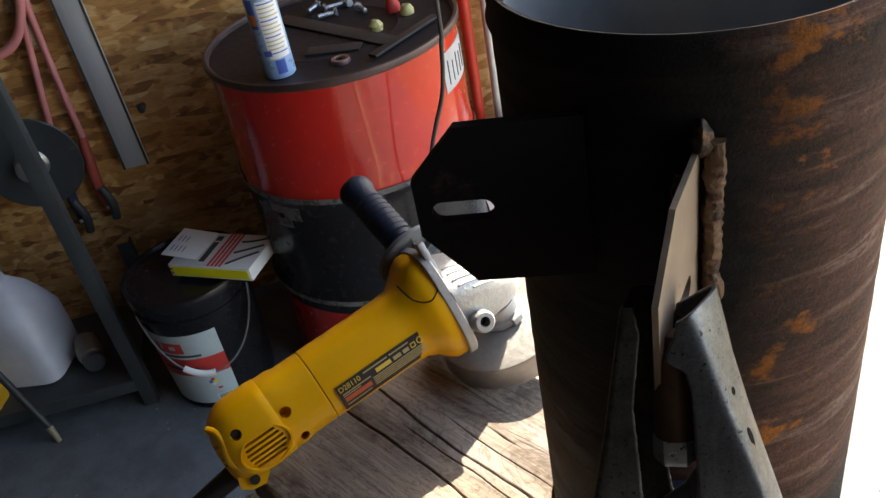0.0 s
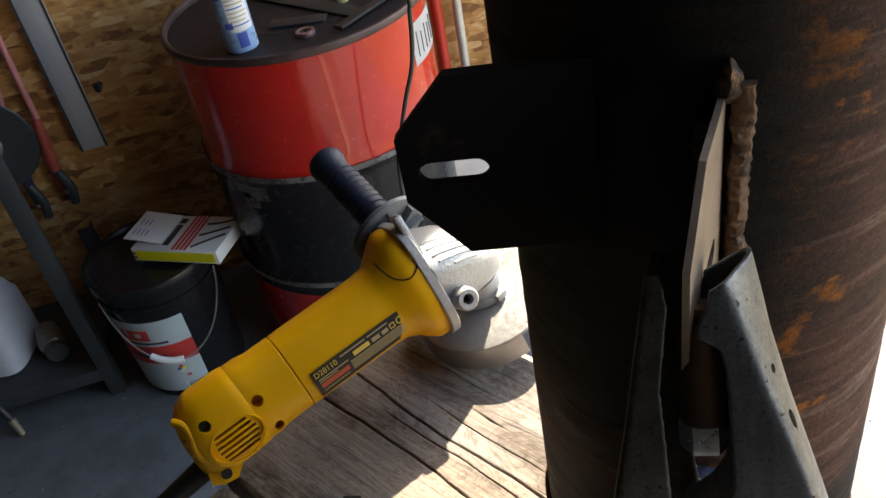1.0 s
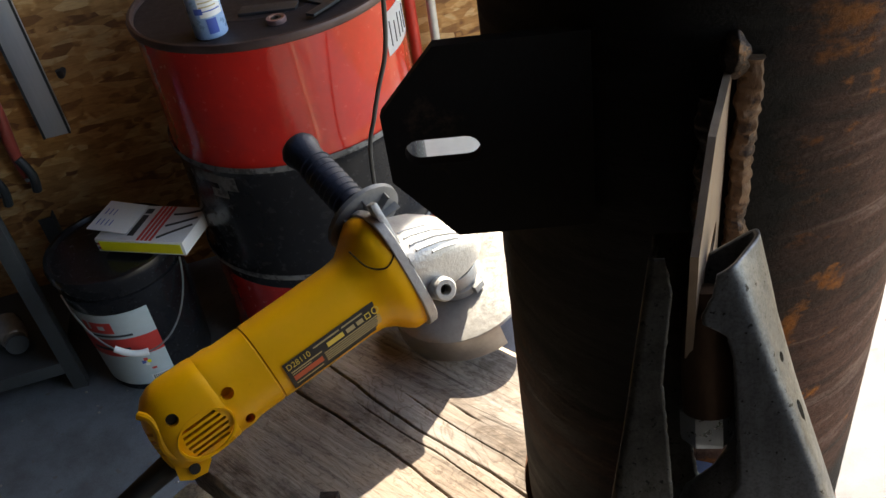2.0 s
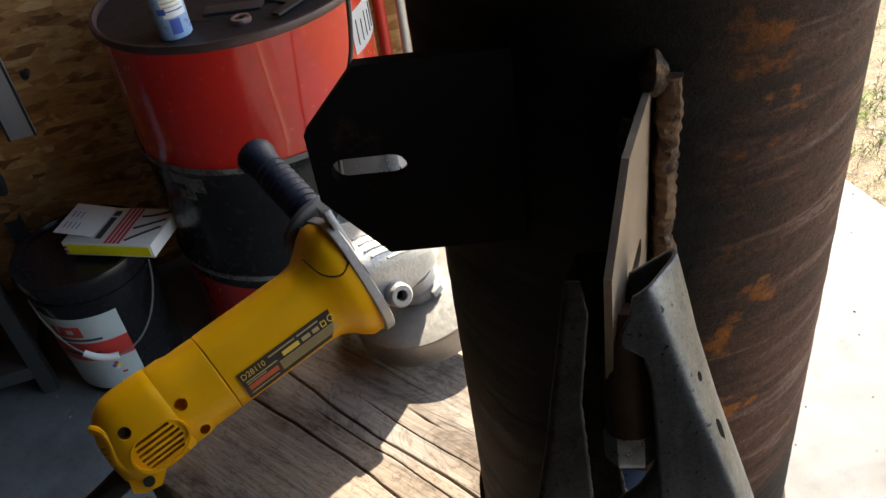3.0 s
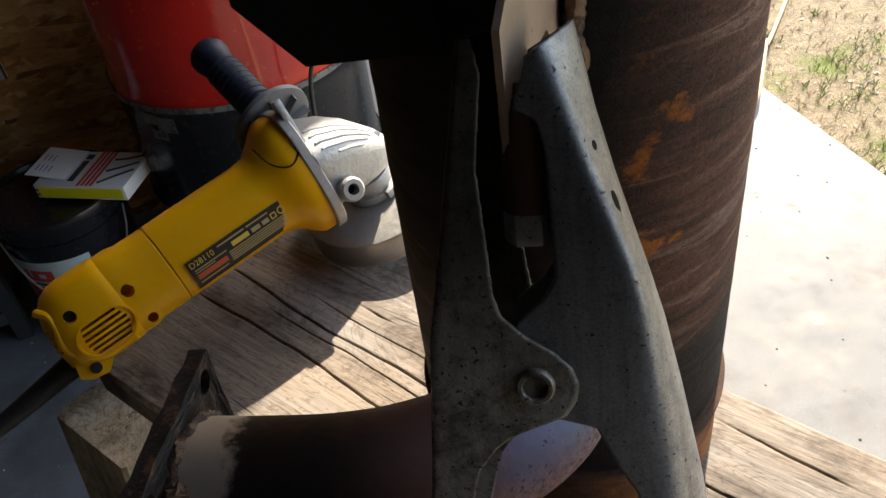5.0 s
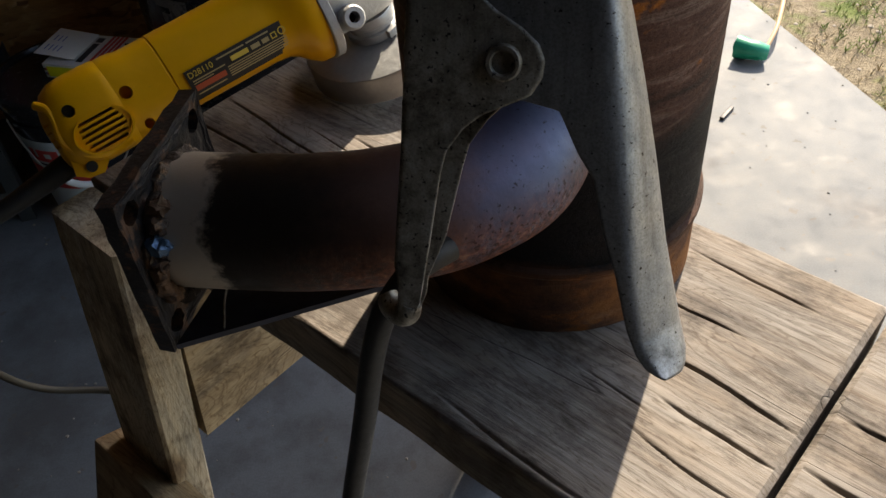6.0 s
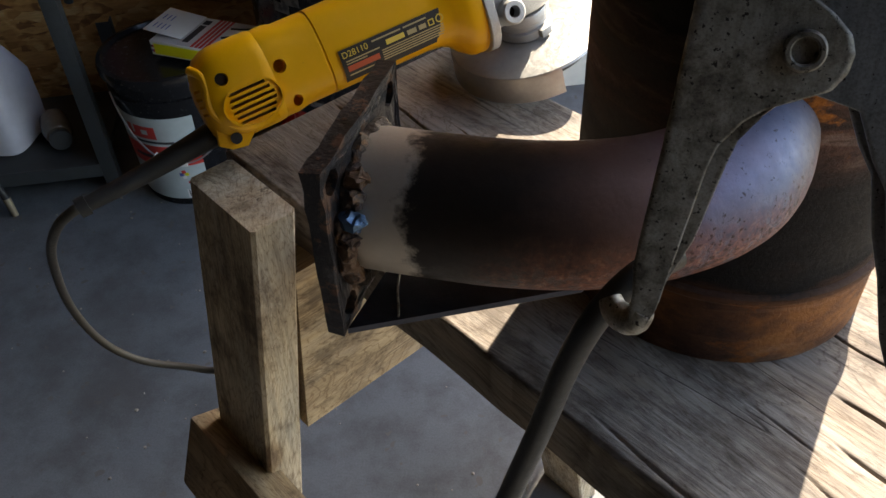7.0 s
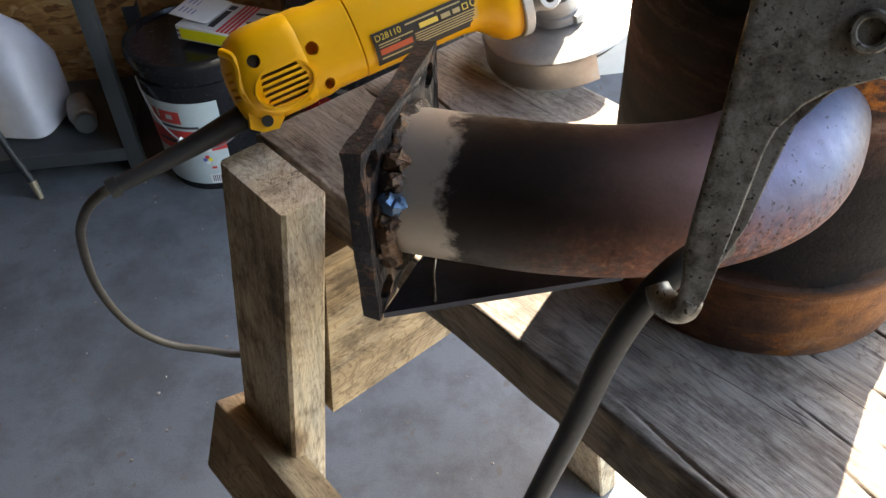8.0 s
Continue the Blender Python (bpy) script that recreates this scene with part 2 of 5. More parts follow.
def strand_board():
    m, nt, b = shader("oriented_strand_board")
    warp = noise_tex(nt, coords(nt), 7, 4)
    layers = []
    for k, (turn, st) in enumerate((((0, 12, 0), (11, 11, 44)), ((0, -38, 0), (12, 12, 46)), ((0, 75, 0), (13, 13, 50)))):
        v = node(nt, "ShaderNodeTexVoronoi", Scale=1.0, Randomness=1.0)
        off = nt.nodes.new("ShaderNodeVectorMath")
        off.operation = "MULTIPLY_ADD"
        w = node(nt, "ShaderNodeTexNoise", Scale=5.0 + k, Detail=3.0)
        nt.links.new(coords(nt), w.inputs["Vector"])
        nt.links.new(w.outputs["Color"], off.inputs[0])
        off.inputs[1].default_value = (1.3, 1.3, 1.3)
        nt.links.new(coords(nt, st, turn, (k * 3.1, 0, k)), off.inputs[2])
        nt.links.new(off.outputs[0], v.inputs["Vector"])
        hue = nt.nodes.new("ShaderNodeSeparateColor")
        nt.links.new(v.outputs["Color"], hue.inputs[0])
        layers.append(hue.outputs[k])
    a = blend(nt, layers[0], layers[1], ramp(nt, noise_tex(nt, coords(nt), 11, 2), [(0.45, (0, 0, 0)), (0.55, (1, 1, 1))]))
    a = blend(nt, a, layers[2], ramp(nt, noise_tex(nt, coords(nt, shift=(5, 5, 5)), 13, 2), [(0.52, (0, 0, 0)), (0.58, (1, 1, 1))]))
    col = ramp(nt, a, [(0.0, (0.20, 0.075, 0.020)), (0.35, (0.47, 0.215, 0.062)), (0.7, (0.63, 0.32, 0.105)), (1.0, (0.76, 0.48, 0.22))])
    col = blend(nt, col, ramp(nt, noise_tex(nt, coords(nt, (30, 30, 160)), 1.0, 6), [(0.3, (0.6, 0.55, 0.5)), (0.6, (1, 1, 1))]), 0.7, "MULTIPLY")
    col = blend(nt, col, ramp(nt, noise_tex(nt, coords(nt), 2.2, 5), [(0.3, (0.45, 0.4, 0.36)), (0.6, (1, 1, 1))]), 0.7, "MULTIPLY")
    put(nt, b.inputs["Base Color"], col)
    b.inputs["Roughness"].default_value = 0.7
    bump(nt, b, a, 0.5, 0.002)
    return m


def concrete():
    m, nt, b = shader("worn_concrete")
    big, mid, fine = noise_tex(nt, coords(nt), 1.3, 6), noise_tex(nt, coords(nt), 9, 9, 0.7), noise_tex(nt, coords(nt), 260, 6, 0.7)
    col = ramp(nt, big, [(0.3, (0.112, 0.120, 0.128)), (0.7, (0.19, 0.199, 0.206))])
    col = blend(nt, col, ramp(nt, mid, [(0.32, (0.5, 0.48, 0.46)), (0.55, (1, 1, 1))]), 0.85, "MULTIPLY")
    col = blend(nt, col, ramp(nt, fine, [(0.35, (0.75, 0.75, 0.75)), (0.6, (1, 1, 1))]), 0.8, "MULTIPLY")
    pits = ramp(nt, noise_tex(nt, coords(nt), 30, 2, 0.5), [(0.67, (0, 0, 0)), (0.70, (1, 1, 1))])
    col = blend(nt, col, (0.12, 0.11, 0.10), pits)
    oil = ramp(nt, noise_tex(nt, coords(nt, shift=(3, 1, 0)), 2.6, 7, 0.65), [(0.55, (0, 0, 0)), (0.66, (1, 1, 1))])
    col = blend(nt, col, (0.075, 0.068, 0.066), blend(nt, (0, 0, 0), oil, 0.6))
    put(nt, b.inputs["Base Color"], col)
    put(nt, b.inputs["Roughness"], ramp(nt, mid, [(0.3, (0.55,) * 3), (0.7, (0.85,) * 3)]))
    bump(nt, b, blend(nt, mid, fine, 0.5), 0.3, 0.002)
    return m


def dirt_grass():
    m, nt, b = shader("dry_ground")
    big, mid, fine = noise_tex(nt, coords(nt), 5, 6), noise_tex(nt, coords(nt), 28, 9, 0.75), noise_tex(nt, coords(nt), 160, 6, 0.8)
    col = ramp(nt, mid, [(0.3, (0.16, 0.12, 0.075)), (0.55, (0.34, 0.275, 0.18)), (0.75, (0.46, 0.39, 0.28))])
    col = blend(nt, col, (0.17, 0.22, 0.05), ramp(nt, big, [(0.54, (0, 0, 0)), (0.66, (1, 1, 1))]))
    col = blend(nt, col, ramp(nt, fine, [(0.35, (0.45, 0.43, 0.4)), (0.6, (1, 1, 1))]), 0.9, "MULTIPLY")
    put(nt, b.inputs["Base Color"], col)
    b.inputs["Roughness"].default_value = 0.95
    bump(nt, b, blend(nt, mid, fine, 0.5), 1.0, 0.02)
    return m


PIPE = rusty_pipe()
TINTED = heat_tinted()
OSB = strand_board()
CONCRETE = concrete()
GROUND = dirt_grass()
BENCH_WOOD = wood("weathered_bench_wood", (0.235, 0.19, 0.15), (0.060, 0.048, 0.042), (0.235, 0.216, 0.197), 1.0, 0.75)
LEG_WOOD = wood("sawn_leg_wood", (0.52, 0.39, 0.24), (0.27, 0.185, 0.105), (0.42, 0.36, 0.285), 1.0, 0.4)
LEGV = wood("sawn_upright_wood", (0.56, 0.46, 0.32), (0.24, 0.18, 0.125), (0.50, 0.45, 0.37), 1.0, 0.55, (2, 1, 0))
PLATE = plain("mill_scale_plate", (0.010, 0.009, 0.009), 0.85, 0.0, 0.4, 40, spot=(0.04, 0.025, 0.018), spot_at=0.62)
BARE_PLATE = plain("bare_rusty_plate", (0.37, 0.27, 0.195), 0.55, 0.3, 0.35, 40, spot=(0.14, 0.075, 0.045), spot_at=0.62, spot_scale=30)
GUSSET = plain("blued_dark_plate", (0.035, 0.039, 0.058), 0.42, 0.6, 0.5, 50, spot=(0.08, 0.045, 0.035), spot_at=0.56, spot_scale=30)
FLANGE = plain("dark_scaled_flange", (0.05, 0.048, 0.055), 0.5, 0.6, 0.4, 60, bumps=0.5, spot=(0.15, 0.088, 0.062), spot_at=0.53, spot_scale=60)
WELD = plain("weld_bead", (0.10, 0.075, 0.065), 0.42, 0.6, 0.6, 90, bumps=0.7, spot=(0.24, 0.13, 0.07), spot_at=0.55, spot_scale=90)
TAN_WELD = plain("rusty_tan_weld", (0.22, 0.125, 0.075), 0.5, 0.4, 0.5, 60, bumps=0.6, spot=(0.05, 0.03, 0.025), spot_at=0.54, spot_scale=70)
WELD_BLUE = plain("blued_weld_spatter", (0.12, 0.20, 0.32), 0.34, 0.8, 0.35, 90, bumps=0.4)
ZINC = worn_zinc("dusty_zinc_plated_steel", [(0.36, (0.050, 0.040, 0.032)), (0.45, (0.20, 0.178, 0.150)), (0.54, (0.36, 0.335, 0.295)), (0.66, (0.46, 0.445, 0.415))], 0.4, 0.42, 0.61, 0.17)
ZINC_CLEAN = worn_zinc("blue_grey_zinc_plated_steel", [(0.33, (0.12, 0.12, 0.125)), (0.42, (0.27, 0.28, 0.30)), (0.60, (0.38, 0.39, 0.42))], 0.7, 0.32, 0.64, 0.45)
INNER = plain("smooth_grey_steel", (0.34, 0.36, 0.38), 0.4, 0.6, 0.2, 20)
ZINC_EDGE = plain("bright_zinc", (0.42, 0.42, 0.42), 0.35, 0.8, 0.2, 60)
YELLOW = plain("yellow_plastic_housing", (0.86, 0.43, 0.006), 0.38, 0.0, 0.10, 20, bumps=0.06, spot=(0.42, 0.24, 0.03), spot_at=0.70, spot_scale=22)
ALU = plain("cast_aluminium", (0.42, 0.42, 0.415), 0.5, 0.6, 0.2, 60, bumps=0.35, spot=(0.2, 0.19, 0.18), spot_at=0.66, spot_scale=50)
GUARD = plain("worn_guard_steel", (0.44, 0.44, 0.43), 0.42, 0.7, 0.25, 40, bumps=0.2, spot=(0.28, 0.25, 0.20), spot_at=0.62, spot_scale=40)
BLACK = plain("black_rubber", (0.020, 0.021, 0.023), 0.55, 0.0, 0.3, 60, bumps=0.15)
BLACK_PLASTIC = plain("black_plastic", (0.014, 0.014, 0.016), 0.2, 0.0, 0.35, 30, bumps=0.08, spot=(0.09, 0.085, 0.08), spot_at=0.66)
HANDLE_BLUE = plain("dark_blue_grey_grip", (0.011, 0.018, 0.036), 0.5, 0.0, 0.3, 60, bumps=0.3)
FLANGE_GREY = plain("grey_handle_disc", (0.13, 0.135, 0.14), 0.5, 0.0, 0.3, 60)
CABLE = plain("grey_black_cable", (0.045, 0.043, 0.040), 0.5, 0.0, 0.3, 60)
CORD = plain("dusty_grey_cord", (0.055, 0.05, 0.042), 0.55, 0.0, 0.25, 60)
# near black for the seam and for plugs painting the shade inside holes
DARK = plain("dark_recess", (0.012, 0.011, 0.010), 0.7, 0.0, 0.2)
LABEL_BLACK = plain("black_label", (0.03, 0.028, 0.026), 0.45, 0.0, 0.25, 60)
LABEL_GOLD = plain("label_gold_print", (0.80, 0.58, 0.10), 0.5, 0.0, 0.15)
LABEL_RED = plain("label_red_print", (0.55, 0.10, 0.04), 0.5, 0.0, 0.15)
LABEL_GREY = plain("label_small_print", (0.50, 0.40, 0.20), 0.5, 0.0, 0.2)
RED = plain("red_drum_paint", (0.56, 0.014, 0.008), 0.2, 0.0, 0.22, 14, bumps=0.05, spot=(0.22, 0.05, 0.03), spot_at=0.70, spot_scale=9, coat=0.6)
DRUM_BLACK = plain("black_drum_paint", (0.016, 0.016, 0.018), 0.22, 0.0, 0.35, 14, bumps=0.08, spot=(0.12, 0.11, 0.10), spot_at=0.66, spot_scale=7)
DRUM_RIM = plain("scuffed_rim", (0.10, 0.065, 0.062), 0.45, 0.5, 0.4, 60)
SCUFF = plain("scuffed_grey_paint", (0.20, 0.195, 0.19), 0.6, 0.0, 0.5, 30, spot=(0.03, 0.028, 0.028), spot_at=0.50, spot_scale=45)
LID = plain("grimy_drum_lid", (0.022, 0.016, 0.018), 0.6, 0.0, 0.45, 18, bumps=0.3, spot=(0.20, 0.13, 0.07), spot_at=0.64, spot_scale=6)
WHITE = plain("white_paper", (0.74, 0.73, 0.72), 0.6, 0.0, 0.08, 30, bumps=0.03)
GREY_PAPER = plain("pale_grey_label", (0.47, 0.535, 0.545), 0.5, 0.0, 0.12, 14, bumps=0.03)
PRINT_BLACK = plain("black_print", (0.03, 0.03, 0.035), 0.6, 0.0, 0.1)
PRINT_RED = plain("red_print", (0.62, 0.05, 0.04), 0.55, 0.0, 0.15)
PRINT_YELLOW = plain("fluorescent_yellow_print", (0.80, 0.74, 0.02), 0.55, 0.0, 0.08)
PRINT_BLUE = plain("blue_print", (0.05, 0.10, 0.40), 0.5, 0.0, 0.15)
CAN_BLUE = plain("pale_blue_can", (0.30, 0.45, 0.68), 0.3, 0.2, 0.12, 20, bumps=0.02)
ORANGE = plain("orange_print", (0.75, 0.20, 0.03), 0.5, 0.0, 0.1)
LEVEL = plain("brushed_aluminium_bar", (0.60, 0.60, 0.62), 0.4, 0.55, 0.12, 40, (1, 1, 0.05))
PINK = plain("faded_red_cable", (0.60, 0.20, 0.19), 0.5, 0.0, 0.15, 30)
CLAMP_RED = plain("red_clamp", (0.42, 0.07, 0.05), 0.45, 0.0, 0.3, 40)
STEEL_DARK = plain("dark_painted_steel", (0.055, 0.062, 0.066), 0.5, 0.3, 0.3, 25, spot=(0.14, 0.11, 0.08), spot_at=0.66)
JUG = plain("translucent_milk_plastic", (0.56, 0.565, 0.62), 0.4, 0.0, 0.15, 12, bumps=0.05)
CAP_BLUE = plain("blue_cap", (0.02, 0.05, 0.50), 0.4, 0.0, 0.1)
GLASSY = plain("dusty_glass", (0.22, 0.19, 0.16), 0.15, 0.0, 0.3, 20)
YELLOW_CASE = plain("yellow_case", (0.65, 0.34, 0.02), 0.5, 0.0, 0.2)
GREEN = plain("green_plastic", (0.0, 0.30, 0.17), 0.4, 0.0, 0.2, 40)
TAN_CORD = plain("tan_cord", (0.66, 0.42, 0.24), 0.5, 0.0, 0.15)
GALV = plain("galvanised_pole", (0.62, 0.60, 0.56), 0.4, 0.5, 0.2, 20)
RED_PIPE = plain("red_bar_paint", (0.55, 0.035, 0.02), 0.35, 0.0, 0.2, 20)
PALE_BOARD = plain("pale_painted_board", (0.66, 0.64, 0.58), 0.7, 0.0, 0.12, 10, bumps=0.1)
# dark colours for surfaces out of view, to keep bounced light low
CEILING = plain("unseen_dark_ceiling", (0.045, 0.035, 0.026), 0.8, 0.0, 0.3, 4, bumps=0.1)
DARK_WALL = plain("unseen_dark_wall", (0.05, 0.04, 0.03), 0.8, 0.0, 0.3, 4)
BRASS = plain("copper_brown_bolt", (0.17, 0.105, 0.075), 0.45, 0.6, 0.35, 60)
BOLT = plain("zinc_bolts", (0.5, 0.55, 0.62), 0.3, 0.8, 0.25, 60)
STRAP = plain("dark_flat_bar", (0.05, 0.048, 0.05), 0.5, 0.4, 0.35, 40)
TAN = plain("yellowed_plastic", (0.62, 0.52, 0.22), 0.5, 0.0, 0.2)

for dull in (BLACK_PLASTIC, DRUM_BLACK, LID, HANDLE_BLUE):
    dull.node_tree.nodes["Principled BSDF"].inputs["Specular IOR Level"].default_value = 0.3
DARK.node_tree.nodes["Principled BSDF"].inputs["Specular IOR Level"].default_value = 0.03
for dull in (PLATE, PIPE):
    dull.node_tree.nodes["Principled BSDF"].inputs["Specular IOR Level"].default_value = 0.15
PIPE.node_tree.nodes["Principled BSDF"].inputs["Metallic"].default_value = 0.1


# ---- mesh helpers ----
def finish(name, bm, material, smooth=35):
    bmesh.ops.recalc_face_normals(bm, faces=bm.faces)
    me = bpy.data.meshes.new(name)
    bm.to_mesh(me)
    bm.free()
    me.materials.append(material)
    me.polygons.foreach_set("use_smooth", [True] * len(me.polygons))
    me.set_sharp_from_angle(angle=radians(smooth))
    return new(name, me)


def part(name, bm, material, parent, label="", smooth=35):
    ob = finish(name, bm, material, smooth)
    ob.parent = parent
    return tagged(ob, label) if label else ob


def thing(name, at, label, category, group="", kind=""):
    ob = new(name)
    ob.matrix_world = at if isinstance(at, Matrix) else Matrix.Translation(at)
    ob.empty_display_size = 0.05
    return tagged(ob, label, category, group, kind)


def axes(origin, x, y, z):
    m = Matrix.Identity(4)
    for i, v in enumerate((x, y, z, origin)):
        m.col[i][:3] = v
    return m


def box(x0, x1, y0, y1, z0, z1, bev=0.002, bm=None, m=None):
    bm = bm or bmesh.new()
    vs = bmesh.ops.create_cube(bm, size=1)["verts"]
    t = Matrix.Translation(((x0 + x1) / 2, (y0 + y1) / 2, (z0 + z1) / 2)) @ Matrix.Diagonal((x1 - x0, y1 - y0, z1 - z0, 1))
    bmesh.ops.transform(bm, matrix=(m @ t) if m else t, verts=vs)
    if bev:
        es = list({e for v in vs for e in v.link_edges})
        bmesh.ops.bevel(bm, geom=es, offset=bev, segments=2, profile=0.6, affect="EDGES")
    return bm


def rod(p0, p1, r0, r1=None, seg=20, bm=None):
    bm = bm or bmesh.new()
    p0, p1 = Vector(p0), Vector(p1)
    q = (p1 - p0).to_track_quat("Z", "Y").to_matrix().to_4x4()
    bmesh.ops.create_cone(bm, cap_ends=True, segments=seg, radius1=r0, radius2=r0 if r1 is None else r1, depth=(p1 - p0).length, matrix=Matrix.Translation((p0 + p1) / 2) @ q)
    return bm


def lathe(profile, seg=40, bm=None, m=None):
    """Turns (r, z) pairs round local z; r = 0 closes the end."""
    bm = bm or bmesh.new()
    rings = []
    for r, z in profile:
        if r <= 1e-6:
            rings.append([bm.verts.new((0, 0, z))])
        else:
            rings.append([bm.verts.new((r * math.cos(2 * math.pi * k / seg), r * math.sin(2 * math.pi * k / seg), z)) for k in range(seg)])
    for a, b in zip(rings, rings[1:]):
        for k in range(seg):
            q = [a[k % len(a)], a[(k + 1) % len(a)], b[(k + 1) % len(b)], b[k % len(b)]]
            q = list(dict.fromkeys(q))
            if len(q) > 2:
                bm.faces.new(q)
    if m:
        bmesh.ops.transform(bm, matrix=m, verts=[v for r in rings for v in r])
    return bm


def curve_points(pts, steps=8):
    """A smooth line through the given points."""
    P = [Vector(p) for p in pts]
    out = []
    for i in range(len(P) - 1):
        a, b, c, d = P[max(i - 1, 0)], P[i], P[i + 1], P[min(i + 2, len(P) - 1)]
        for k in range(steps):
            t = k / steps
            out.append(0.5 * ((2 * b) + (c - a) * t + (2 * a - 5 * b + 4 * c - d) * t * t + (3 * b - a - 3 * c + d) * t ** 3))
    return out + [P[-1]]


def tube(pts, r, seg=14, steps=8, bm=None, smooth_line=True):
    bm = bm or bmesh.new()
    line = curve_points(pts, steps) if smooth_line else [Vector(p) for p in pts]
    n = len(line)
    up = Vector((0, 0, 1))
    rings, ref = [], None
    for i, p in enumerate(line):
        d = (line[min(i + 1, n - 1)] - line[max(i - 1, 0)]).normalized()
        if ref is None:
            ref = d.cross(up if abs(d.z) < 0.9 else Vector((1, 0, 0))).normalized()
        ref = (ref - d * ref.dot(d)).normalized()
        bi = d.cross(ref)
        rr = r(i / (n - 1)) if callable(r) else r
        rings.append([bm.verts.new(p + (ref * math.cos(a) + bi * math.sin(a)) * rr) for a in (2 * math.pi * k / seg for k in range(seg))])
    for a, b in zip(rings, rings[1:]):
        for k in range(seg):
            bm.faces.new((a[k], a[(k + 1) % seg], b[(k + 1) % seg], b[k]))
    bm.faces.new(rings[0][::-1])
    bm.faces.new(rings[-1])
    return bm


def slab(outer, holes=(), z0=0.0, z1=0.01, bm=None, m=None):
    """A flat plate with the given outline and holes, from z0 to z1."""
    bm = bm or bmesh.new()
    edges, loops = [], []
    for loop in (outer, *holes):
        vs = [bm.verts.new((x, y, z0)) for x, y in loop]
        loops.append(vs)
        edges += [bm.edges.new((vs[k], vs[(k + 1) % len(vs)])) for k in range(len(vs))]
    res = bmesh.ops.triangle_fill(bm, use_beauty=True, use_dissolve=False, edges=edges)
    faces = [g for g in res["geom"] if isinstance(g, bmesh.types.BMFace)]
    ex = bmesh.ops.extrude_face_region(bm, geom=faces)
    top = [g for g in ex["geom"] if isinstance(g, bmesh.types.BMVert)]
    bmesh.ops.translate(bm, verts=top, vec=(0, 0, z1 - z0))
    if m:
        bmesh.ops.transform(bm, matrix=m, verts=[v for vs in loops for v in vs] + top)
    return bm


def ring_points(cx, cy, r, seg=20, rx=None):
    return [(cx + (rx or r) * math.cos(2 * math.pi * k / seg), cy + r * math.sin(2 * math.pi * k / seg)) for k in range(seg)]


def slot_points(cx, cy, length, width, seg=8):
    h, r = length / 2 - width / 2, width / 2
    right = [(cx + h + r * math.sin(math.pi * k / seg), cy + r * math.cos(math.pi * k / seg)) for k in range(seg + 1)]
    left = [(cx - h - r * math.sin(math.pi * k / seg), cy - r * math.cos(math.pi * k / seg)) for k in range(seg + 1)]
    return right + left


def loft(sections, bm=None, caps=True):
    """Skins closed rings of points with equal counts."""
    bm = bm or bmesh.new()
    rings = [[bm.verts.new(p) for p in s] for s in sections]
    n = len(rings[0])
    for a, b in zip(rings, rings[1:]):
        for k in range(n):
            bm.faces.new((a[k], a[(k + 1) % n], b[(k + 1) % n], b[k]))
    if caps:
        bm.faces.new(rings[0][::-1])
        bm.faces.new(rings[-1])
    return bm


def carve(ob, cutters):
    """Cuts the closed shapes out of ob for good."""
    for cut in cutters:
        me = bpy.data.meshes.new("cut")
        bmesh.ops.recalc_face_normals(cut, faces=cut.faces)
        cut.to_mesh(me)
        cut.free()
        tool = new("cut", me)
        tool.matrix_world = ob.matrix_world
        tool.parent = ob.parent
        tool.matrix_parent_inverse = ob.matrix_parent_inverse
        tool.matrix_basis = ob.matrix_basis
        mod = ob.modifiers.new("cut", "BOOLEAN")
        mod.operation, mod.solver, mod.object = "DIFFERENCE", "EXACT", tool
        bpy.context.view_layer.update()
        got = bpy.data.meshes.new_from_object(ob.evaluated_get(bpy.context.evaluated_depsgraph_get()))
        ob.modifiers.clear()
        old = ob.data
        ob.data = got
        bpy.data.objects.remove(tool)
        bpy.data.meshes.remove(me)
        got.name = old.name
    ob.data.set_sharp_from_angle(angle=radians(35))


def lettering(name, text, size, material, parent, m, label=""):
    cu = bpy.data.curves.new(name, "FONT")
    cu.body, cu.size, cu.extrude = text, size, 0.0001
    tmp = bpy.data.objects.new(name, cu)
    scene.collection.objects.link(tmp)
    bpy.context.view_layer.update()
    me = bpy.data.meshes.new_from_object(tmp)
    bpy.data.objects.remove(tmp)
    me.transform(m)
    me.materials.clear()
    me.materials.append(material)
    ob = new(name, me)
    ob.parent = parent
    return tagged(ob, label) if label else ob


def rough_up(bm, amount, scale, seed=0.0):
    for v in bm.verts:
        v.co += Vector(noise.noise_vector(v.co * scale + Vector((seed, seed, seed)))) * amount
    return bm


# ---- the setting ----
WALL_U, WALL_W = Vector((0.9683, 0.2496, 0)), Vector((-0.2496, 0.9683, 0))
WALL_AT = Vector((-0.39, 2.20, 0))
JAMB = Vector((0.686, 2.477, 0))
EDGE_AT, EDGE_DIR = Vector((0.994, 2.488, 0)), Vector((0.265, -0.964, 0))


def structure(ob, label, category):
    return tagged(ob, label, category, kind="structure")


bm = bmesh.new()
bmesh.ops.create_grid(bm, x_segments=4, y_segments=4, size=150)
bmesh.ops.translate(bm, verts=bm.verts, vec=(0, 0, -0.045))
structure(finish("ground", bm, GROUND), "dry sandy ground with sparse weeds beside the slab", "ground")

e0, e1 = EDGE_AT - EDGE_DIR * 8, EDGE_AT + EDGE_DIR * 9
slab_bm = slab([(-7, -7), (e1.x, e1.y), (e0.x, e0.y), (-7, 10.5)], z0=-0.12, z1=0.0)
structure(finish("floor", slab_bm, CONCRETE), "worn grey concrete slab with pits and stains", "floor")

